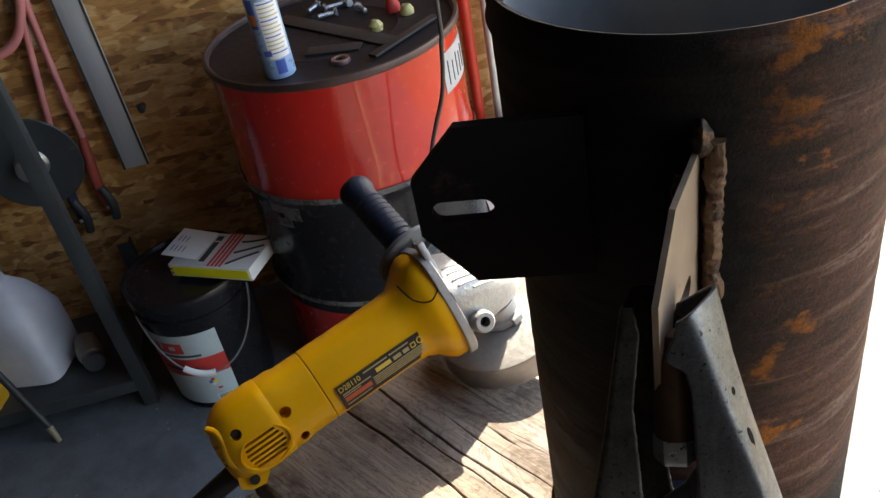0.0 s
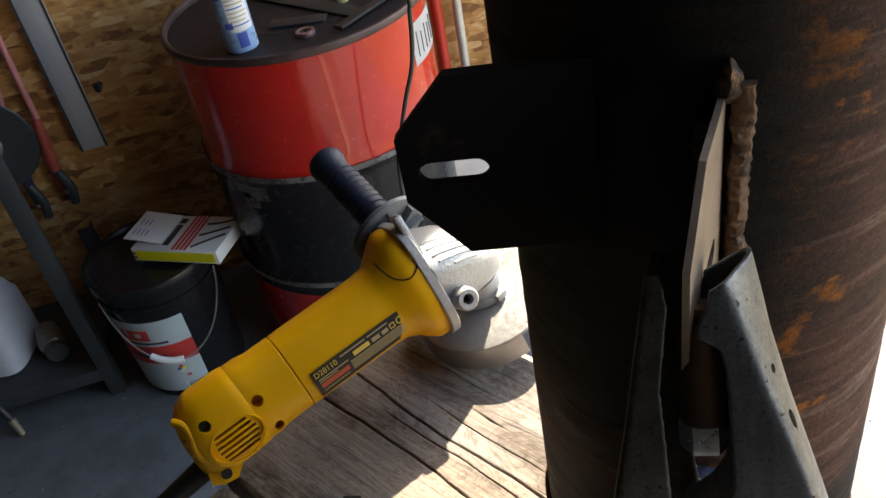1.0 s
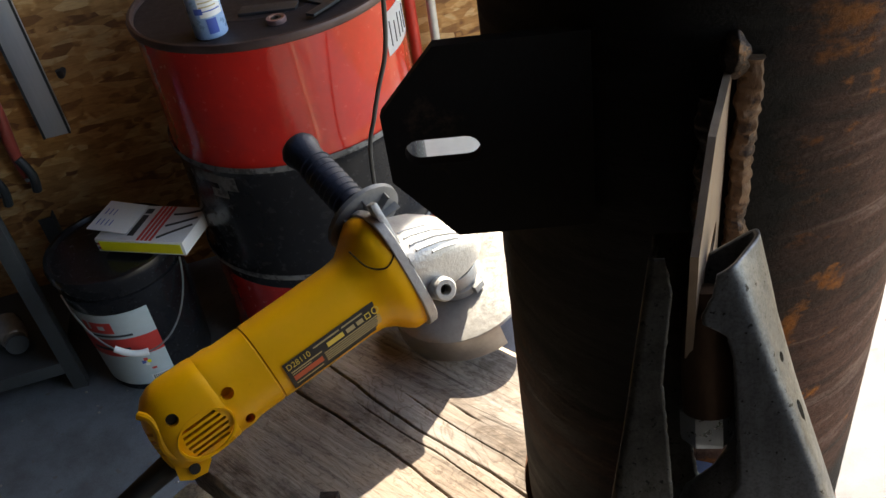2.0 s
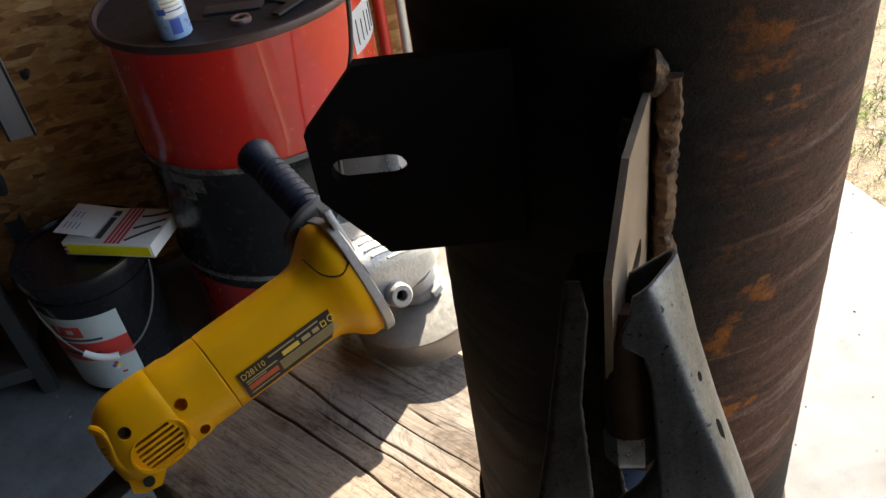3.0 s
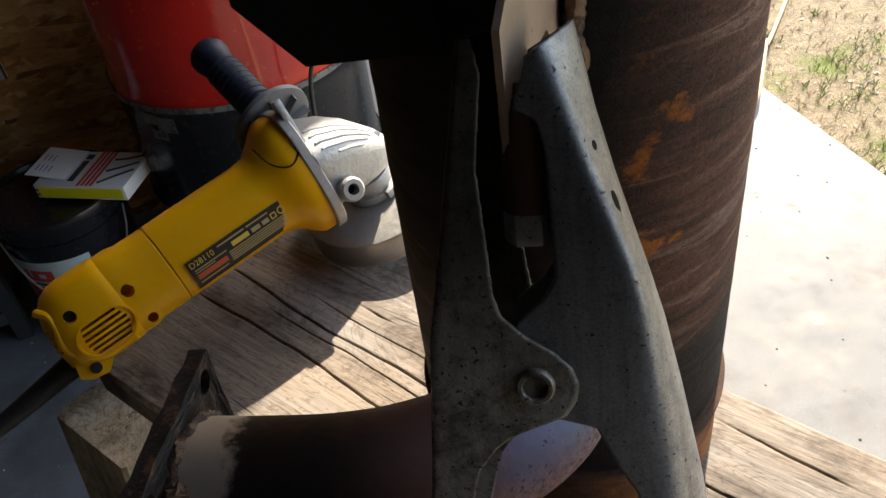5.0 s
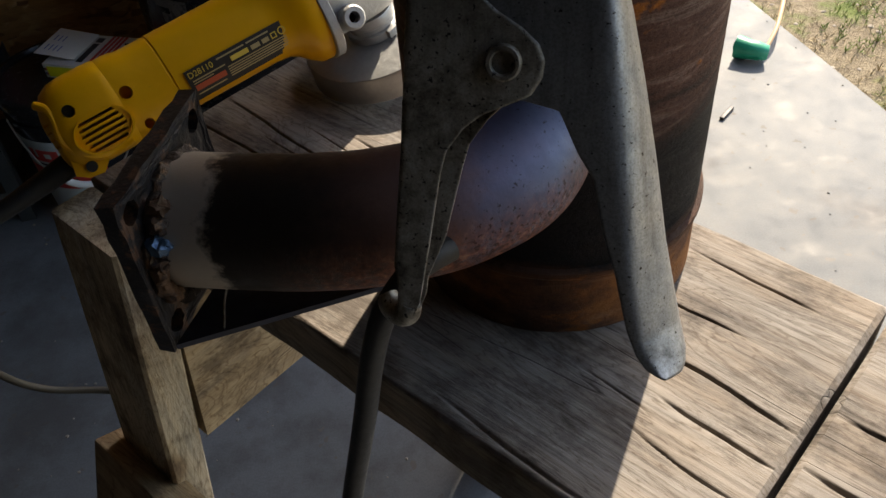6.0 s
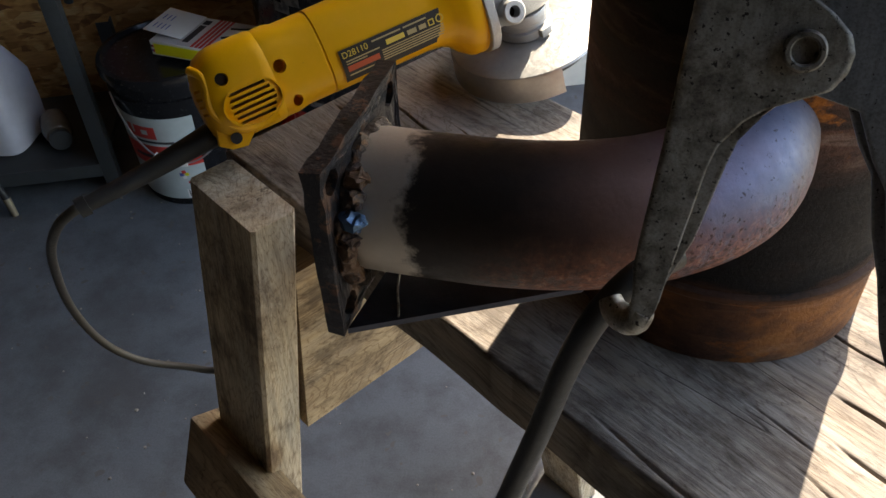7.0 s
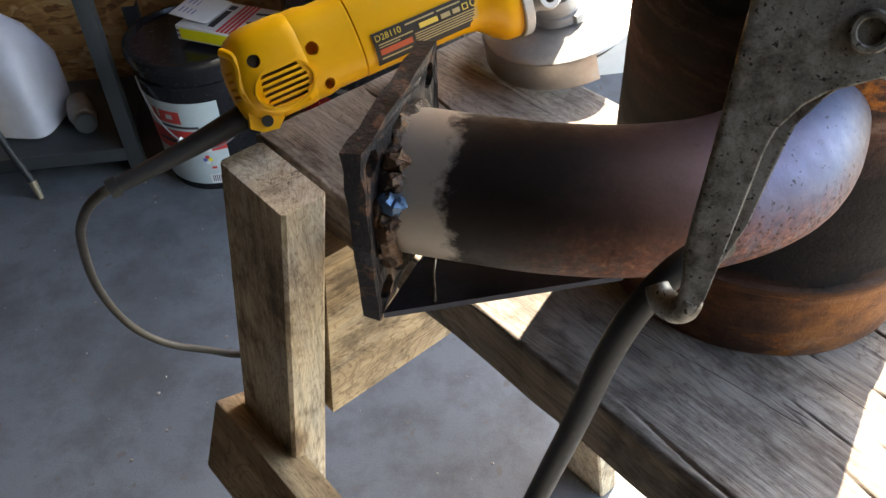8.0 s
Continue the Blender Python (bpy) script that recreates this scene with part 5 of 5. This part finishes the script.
hang = thing("hanging_cord", (-0.12, 1.53, 1.0), "dark grey cord hanging in front of the drum", "cord")
hp = [(-0.10, 1.53, ROOF), (-0.105, 1.53, 1.6), (-0.113, 1.53, 1.01), (-0.118, 1.53, 0.92), (-0.131, 1.53, 0.827), (-0.156, 1.53, 0.756), (-0.176, 1.53, 0.694), (-0.20, 1.535, 0.60), (-0.21, 1.54, 0.35), (-0.20, 1.54, 0.10), (-0.16, 1.5, 0.008), (0.1, 1.45, 0.006)]
part("cord", tube([Vector(p) - Vector((-0.12, 1.53, 1.0)) for p in hp], 0.0045, 12, 8), CABLE, hang)

# ---- bars leaning beside the drum ----
for nm, x, y, top, r, mt, lab in (("red_bar", -0.118, 2.235, 1.3, 0.016, RED_PIPE, "red painted steel bar leaning in the corner"), ("steel_pole", -0.062, 2.24, 1.35, 0.0125, GALV, "pale galvanised pole leaning on the wall")):
    b = thing(nm, (x, y, 0), lab, "pole")
    part("shaft", rod((0, 0, 0), (0.01, 0.01, top), r, seg=20), mt, b)
    part("end_cap", rod((0.01, 0.01, top), (0.01, 0.01, top + 0.02), r * 1.15, seg=20), STEEL_DARK, b)
panel = thing("leaning_board", (-0.12, 2.12, 0), "pale painted board leaning behind the drum", "board")
pb = box(-0.30, 0.42, -0.006, 0.006, 0, 0.42, 0.002)
pn = part("panel", pb, PALE_BOARD, panel)
pn.rotation_euler = (radians(-6), 0, math.atan2(WALL_U.y, WALL_U.x))

# ---- bucket with a box on its lid ----
BC = Vector((-0.875, 1.695, 0))
bucket = thing("bucket", BC, "black plastic oil bucket with a grey and red label", "bucket")
part("body", lathe([(0, 0.004), (0.122, 0.004), (0.130, 0.0), (0.132, 0.006), (0.146, 0.30), (0.152, 0.302), (0.152, 0.31), (0.147, 0.312), (0.149, 0.345), (0.154, 0.348)], 72), BLACK_PLASTIC, bucket)
part("lid", lathe([(0.154, 0.345), (0.160, 0.347), (0.1615, 0.362), (0.158, 0.372), (0.148, 0.373), (0.143, 0.364), (0.10, 0.362), (0, 0.362)], 72), BLACK_PLASTIC, bucket, "black snap-on lid")


def bucket_patch(a0, a1, z0, z1, lift, n=16, skew=0.0):
    bm = bmesh.new()
    cols = []
    for k in range(n + 1):
        a = radians(a0 + (a1 - a0) * k / n)
        cols.append([bm.verts.new(((0.1322 + z * 0.0472 + lift) * math.cos(a), (0.1322 + z * 0.0472 + lift) * math.sin(a), z)) for z in (z0, (z0 + z1) / 2, z1)])
    for a, b in zip(cols, cols[1:]):
        for j in range(2):
            bm.faces.new((a[j], b[j], b[j + 1], a[j + 1]))
    return bm


LA0, LA1 = -143, -57
blab = part("label", bucket_patch(LA0, LA1, 0.022, 0.265, 0.0008), GREY_PAPER, bucket, "pale grey label with a red band")
part("print_band", bucket_patch(LA0, LA1, 0.125, 0.185, 0.0014), PRINT_RED, blab)
part("print_bar", bucket_patch(LA0 + 14, LA1 - 30, 0.146, 0.156, 0.0019), PRINT_BLACK, blab)
part("print_bar", bucket_patch(LA0 + 22, LA1 - 22, 0.192, 0.199, 0.0014), PRINT_BLACK, blab)
part("logo", bucket_patch(LA0 + 15, LA0 + 48, 0.205, 0.240, 0.0014), PRINT_RED, blab, "red logo shape")
part("logo", bucket_patch(LA0 + 33, LA0 + 40, 0.217, 0.230, 0.0020), GREY_PAPER, blab)
part("logo", bucket_patch(LA0 + 22, LA0 + 25, 0.217, 0.245, 0.0020), GREY_PAPER, blab)
for k, (mt, da, dz) in enumerate(((PRINT_BLUE, -2.6, 0), (PRINT_RED, 0, 0.008), (PRINT_YELLOW, 2.6, 0), (WHITE, 0, -0.008))):
    part("print_patch", bucket_patch(LA1 - 22 + da - 2, LA1 - 22 + da + 2, 0.094 + dz, 0.104 + dz, 0.0014, 4), mt, blab)
part("print_patch", bucket_patch(LA1 - 20, LA1 - 15, 0.07, 0.077, 0.0014, 4), PRINT_RED, blab)
part("barcode_panel", bucket_patch(LA1 - 24, LA1 - 2, 0.024, 0.052, 0.0014), WHITE, blab)
for k in range(9):
    part("print_bar", bucket_patch(LA1 - 22 + 2.0 * k, LA1 - 21 + 2.0 * k, 0.03, 0.05, 0.0019, 2), PRINT_BLACK, blab)
bail = []
for k in range(21):
    t = math.pi * k / 20
    a = radians(-135 + 128 * k / 20)
    r = 0.155 + 0.010 * math.sin(t)
    bail.append((r * math.cos(a), r * math.sin(a), 0.315 - 0.165 * math.sin(t) ** 0.8))
part("bail", tube(bail, 0.0022, 8, 3), ZINC_EDGE, bucket, "thin wire bail")
part("grip", tube(bail[6:11], 0.0085, 14, 3), WHITE, bucket, "white plastic grip")

box_m = axes((-0.77, 1.695, 0.374), Vector((0.964, -0.266, 0)), Vector((0.266, 0.964, 0)), Vector((0, 0, 1)))
carton = thing("cardboard_box", box_m, "white and yellow box with red stripes on the bucket lid", "box")
part("carton", box(-0.105, 0.125, -0.068, 0.068, 0, 0.036, 0.0015), WHITE, carton)
part("flap", box(-0.135, -0.035, -0.050, 0.062, 0.0365, 0.038, 0.0005, m=Matrix.Rotation(radians(6), 4, "Y")), WHITE, carton, "open white end flap with pen marks")
part("print_panel", box(-0.095, 0.118, -0.0690, -0.0682, 0.004, 0.030, 0), PRINT_YELLOW, carton, "fluorescent yellow side")
for k in range(4):
    part("print_stripe", box(0.004 + k * 0.011, 0.011 + k * 0.011, -0.066, 0.066, 0.0360, 0.0366, 0), PRINT_RED, carton)
part("print_bar", box(-0.028, -0.012, -0.05, 0.03, 0.0360, 0.0366, 0), PRINT_BLACK, carton)
part("print_bar", box(-0.028, -0.010, 0.036, 0.055, 0.0360, 0.0366, 0), PRINT_BLACK, carton)
for k in range(3):
    part("chain_print", tube([(0.052, -0.055 + 0.045 * k, 0.0366), (0.08, -0.030 + 0.035 * k, 0.0366), (0.118, 0.0 + 0.028 * k, 0.0366)], 0.0028, 6, 5), LABEL_BLACK, carton)
for k in range(7):
    part("pen_mark", box(-0.122 + 0.011 * (k % 4), -0.120 + 0.011 * (k % 4), -0.03 + 0.04 * (k // 4), -0.008 + 0.04 * (k // 4), 0.0380, 0.0386, 0, m=Matrix.Rotation(radians(6), 4, "Y")), PRINT_BLUE, carton)
for k in range(4):
    part("print_patch", box(-0.103 + 0.004 * (k % 2), -0.1 + 0.004 * (k % 2), -0.0690, -0.0682, 0.008 + 0.012 * (k // 2), 0.014 + 0.012 * (k // 2), 0), (PRINT_BLUE, PRINT_RED, PRINT_BLACK, PRINT_RED)[k], carton)

# ---- things on the strand board wall ----
def on_wall(u, z, off=0.0):
    return WALL_AT + WALL_U * u - WALL_W * off + Vector((0, 0, z))


def wall_frame(u, z, off=0.0):
    return axes(on_wall(u, z, off), WALL_U, WALL_W, Vector((0, 0, 1)))


lev = thing("aluminium_bar", wall_frame(-0.685, 0.515, 0.03), "flat brushed aluminium straightedge hanging on the wall", "straightedge")
part("blade", box(-0.033, 0.033, -0.010, 0.010, 0, 0.95, 0.002), LEVEL, lev)
part("edge_strip", box(-0.0345, -0.0285, -0.0125, -0.0100, 0, 0.95, 0), STEEL_DARK, lev)
part("edge_strip", box(0.0285, 0.0345, -0.0125, -0.0100, 0, 0.95, 0), STEEL_DARK, lev)
knob = thing("wall_hook", wall_frame(-0.615, 0.665, 0.0), "small black hook screwed to the wall", "hook")
part("hook", tube([(0, 0, 0), (0, -0.03, 0), (0, -0.045, 0.005), (0, -0.048, 0.02)], 0.008, 10, 5), BLACK, knob)
slat = thing("wood_slat", wall_frame(-0.80, 0.93, 0.012), "short pale wooden strip fixed to the wall", "strip")
part("strip", box(-0.02, 0.02, -0.012, 0.0, -0.05, 0.5, 0.002), LEG_WOOD, slat)
jump = thing("jumper_cable", on_wall(-0.84, 0.9, 0.03), "faded red jumper cables with clamps hanging on the wall", "jumper cable")
jo = on_wall(-0.84, 0.9, 0.03)


def wp(u, z, off=0.03):
    return on_wall(u, z, off) - jo


part("cable", tube([wp(-0.775, 1.25), wp(-0.785, 1.05), wp(-0.80, 0.96), wp(-0.83, 0.80), wp(-0.862, 0.625)], 0.0085, 12, 8), PINK, jump)
part("cable", tube([wp(-0.765, 1.28), wp(-0.77, 1.05), wp(-0.778, 0.95), wp(-0.785, 0.78), wp(-0.787, 0.63)], 0.0085, 12, 8), PINK, jump)
part("cable", tube([wp(-1.05, 0.96, 0.05), wp(-0.95, 0.895, 0.05), wp(-0.86, 0.90, 0.05), wp(-0.80, 0.96, 0.05), wp(-0.77, 1.08, 0.05), wp(-0.80, 1.3, 0.05)], 0.0115, 12, 8), PINK, jump)


def jump_clamp(u0, z0, u1, z1, mt, name):
    c = part(name, tube([wp(u0, z0, 0.035), wp((u0 + u1) / 2 - 0.006, (z0 + z1) / 2, 0.04), wp(u1, z1, 0.035)], lambda t: 0.010 + 0.007 * t * (1 - t) * 4 - 0.003 * t, 12, 6), mt, jump, "insulated clamp handle")
    part("jaw", tube([wp(u1 + 0.004, z1 + 0.08, 0.05), wp(u1 + 0.02, z1 + 0.03, 0.055), wp(u1 + 0.012, z1 - 0.02, 0.05)], 0.012, 10, 5), STEEL_DARK, c)
    part("jaw_rivet", lathe([(0, 0), (0.006, 0), (0.004, 0.004), (0, 0.005)], 12, m=Matrix.Translation(wp(u1 + 0.004, z1 + 0.02, 0.058)) @ Matrix.Rotation(radians(90), 4, "X")), ZINC_EDGE, c)


jump_clamp(-0.862, 0.625, -0.882, 0.385, plain("navy_grip", (0.03, 0.04, 0.09), 0.45), "clamp_handle")
jump_clamp(-0.787, 0.63, -0.80, 0.405, CLAMP_RED, "clamp_handle")
bar2 = thing("black_bar", wall_frame(-0.965, 1.0, 0.02), "black steel bar standing against the wall", "bar")
part("bar", box(-0.015, 0.015, -0.015, 0.015, -0.34, 0.75, 0.003), BLACK, bar2)
disc = thing("saw_blade", wall_frame(-0.925, 0.605, 0.06), "dark grey round disc with a bright hub on the wall", "disc")
part("disc", lathe([(0.02, 0), (0.125, 0), (0.128, 0.004), (0.125, 0.008), (0.02, 0.008), (0.02, 0)], 60, m=Matrix.Rotation(radians(90), 4, "X")), STEEL_DARK, disc)
part("hub", lathe([(0, 0.05), (0.022, 0.05), (0.034, 0.044), (0.036, 0.015), (0.044, 0.010), (0.044, 0.004), (0, 0.004)], 30, m=Matrix.Rotation(radians(90), 4, "X")), ZINC_EDGE, disc, "bright metal hub")

# ---- low shelf by the wall ----
sh_at = Vector((-1.066, 1.601, 0))
shelf = thing("steel_shelf", axes(sh_at, WALL_U, WALL_W, Vector((0, 0, 1))), "dark angle-iron shelf unit with a low board", "shelf")
for sx in (0, -1.15):
    for sy in (0.0, 0.36):
        high = 1.55 if sy == 0 else 0.30
        lg = box(sx - 0.018, sx + 0.018, sy - 0.0015, sy + 0.0015, 0, high, 0.0005)
        box(sx + 0.015 if sx == 0 else sx - 0.018, sx + 0.018 if sx == 0 else sx - 0.015, sy, sy + 0.034, 0, high, 0.0005, bm=lg)
        part("post", lg, STEEL_DARK, shelf)
part("deck", box(-1.17, -0.005, 0.004, 0.36, 0.075, 0.095, 0.002), STEEL_DARK, shelf, "low dark shelf board")
part("lip", box(-1.17, -0.018, -0.004, 0.003, 0.06, 0.097, 0.001), STEEL_DARK, shelf)

JC = Vector((-1.385, 1.70, 0.0955))
jug = thing("plastic_jug", Matrix.Translation(JC) @ Matrix.Scale(1.27, 4), "translucent white gallon jug with a blue cap on the low shelf", "jug")
secs = []
for z, h in ((0, 0.066), (0.006, 0.074), (0.06, 0.076), (0.13, 0.075), (0.165, 0.070), (0.20, 0.052), (0.225, 0.030), (0.235, 0.021), (0.25, 0.0205)):
    p = 5.0 if z < 0.16 else 2.6
    ring = []
    for k in range(40):
        a = 2 * math.pi * k / 40
        cs, sn = math.cos(a), math.sin(a)
        ring.append((h * math.copysign(abs(cs) ** (2 / p), cs), h * math.copysign(abs(sn) ** (2 / p), sn), z))
    secs.append(ring)
part("bottle", loft(secs), JUG, jug)
part("cap", lathe([(0, 0.270), (0.021, 0.270), (0.0225, 0.267), (0.0225, 0.250), (0, 0.250)], 30), CAP_BLUE, jug, "blue screw cap")
jar = thing("glass_jar", pose(-1.225, 1.69, 0.0955 + 0.036, 90, 0, 35), "dusty glass jar lying on the low shelf", "jar")
part("glass", lathe([(0, -0.05), (0.034, -0.05), (0.036, -0.046), (0.036, 0.02), (0.030, 0.034), (0.026, 0.036), (0.026, 0.05), (0, 0.05)], 36), GLASSY, jar)
part("jar_lid", lathe([(0, 0.060), (0.027, 0.059), (0.028, 0.05), (0, 0.05)], 30), STEEL_DARK, jar)
case = thing("yellow_case", (-1.475, 1.56, 0.0955), "yellow plastic tool case on the low shelf", "case")
part("case_body", box(-0.07, 0.05, -0.06, 0.03, 0, 0.12, 0.012), YELLOW_CASE, case)
pry = thing("pry_rod", (-1.293, 1.497, 0), "black rod with a worn steel tip leaning on the shelf", "rod")
part("shaft", rod((-0.008, 0.006, 0.045), (-0.42, 0.10, 1.35), 0.0095, seg=16), BLACK, pry)
part("tip", rod((0, 0, 0.0), (-0.009, 0.006, 0.05), 0.0075, 0.0105, 16), plain("worn_tip", (0.45, 0.38, 0.27), 0.4, 0.6, 0.3), pry, "bare worn steel tip")

# ---- outside: cord end and weeds on the ground ----
plug = thing("extension_cord", (0.92, 2.10, 0), "tan extension cord with a green plug lying on the slab", "cord")
part("plug", rough_up(tube([(-0.05, 0.04, 0.03), (-0.01, 0.01, 0.032), (0.025, 0.0, 0.026)], lambda t: 0.034 - 0.012 * t, 16, 6), 0.003, 60), GREEN, plug, "green plug end")
part("cord", tube([(0.02, 0.01, 0.02), (0.08, 0.10, 0.05), (0.15, 0.26, 0.08), (0.22, 0.42, 0.03), (0.32, 0.60, -0.03), (0.9, 1.6, -0.035)], 0.0065, 12, 8), TAN_CORD, plug)
clip = thing("dark_scrap", (0.77, 1.85, 0.0), "small dark metal scrap on the slab", "scrap")
part("scrap", box(-0.035, 0.03, -0.006, 0.006, 0, 0.010, 0.002, m=Matrix.Rotation(radians(50), 4, "Z")), STRAP, clip)

rnd = random.Random(5)


def scatter(name, count, material, make, label, category, place):
    bm = bmesh.new()
    for _ in range(count):
        make(bm, *place())
    ob = finish(name, bm, material)
    return tagged(ob, label, category, kind="stuff")


def verge():
    t, w = rnd.uniform(-3.5, 2.5), 0.012 + abs(rnd.gauss(0, 0.9))
    p = EDGE_AT + EDGE_DIR * t + Vector((0.964, 0.265, 0)) * w
    return p.x, p.y


def weed(bm, x, y):
    h, a = rnd.uniform(0.005, 0.022), rnd.uniform(0, 6.28)
    for _ in range(4):
        a += rnd.uniform(0.8, 2.2)
        r = rnd.uniform(0.004, 0.013)
        dx, dy = math.cos(a) * r, math.sin(a) * r
        px, py = -dy * 0.14, dx * 0.14
        v = [bm.verts.new(q) for q in ((x - px, y - py, -0.046), (x + px, y + py, -0.046), (x + dx + px, y + dy + py, -0.046 + h), (x + dx * 1.5, y + dy * 1.5, -0.046 + h * 1.15))]
        bm.faces.new(v)


def clumped():
    while True:
        x, y = verge()
        if noise.noise((x * 3.5, y * 3.5, 8)) > 0.12:
            return x, y


def stone(bm, x, y, z=-0.046, s=None):
    s = s or rnd.uniform(0.003, 0.012)
    res = bmesh.ops.create_icosphere(bm, subdivisions=1, radius=s)
    for v in res["verts"]:
        v.co = Vector((v.co.x * rnd.uniform(0.7, 1.4), v.co.y * rnd.uniform(0.7, 1.4), v.co.z * 0.7)) + Vector((x, y, z))


WEED = plain("weed_leaf", (0.16, 0.24, 0.035), 0.6, 0.0, 0.4, 20)
STRAW = plain("dry_straw", (0.42, 0.34, 0.20), 0.7, 0.0, 0.35, 20)
STONE = plain("gravel_stone", (0.32, 0.28, 0.23), 0.8, 0.0, 0.35, 60)
scatter("weeds", 2600, WEED, weed, "sparse green weeds along the slab edge", "weeds", clumped)
scatter("dry_grass", 3600, STRAW, weed, "dry straw and dead grass on the ground", "dry grass", verge)
scatter("gravel", 700, STONE, stone, "small stones scattered on the dry ground", "gravel", verge)


def on_slab():
    p = EDGE_AT + EDGE_DIR * rnd.uniform(-1.0, 2.6) - Vector((0.964, 0.265, 0)) * rnd.uniform(0.02, 0.9)
    return p.x, p.y, 0.001, rnd.uniform(0.0012, 0.0035)


scatter("grit", 110, CONCRETE, stone, "bits of grit and dirt on the concrete", "grit", on_slab)


def under_bench():
    return rnd.uniform(-1.3, 0.3), rnd.uniform(0.5, 2.0), 0.001, rnd.uniform(0.0012, 0.004)


scatter("debris", 160, STONE, stone, "small debris on the garage floor", "debris", under_bench)
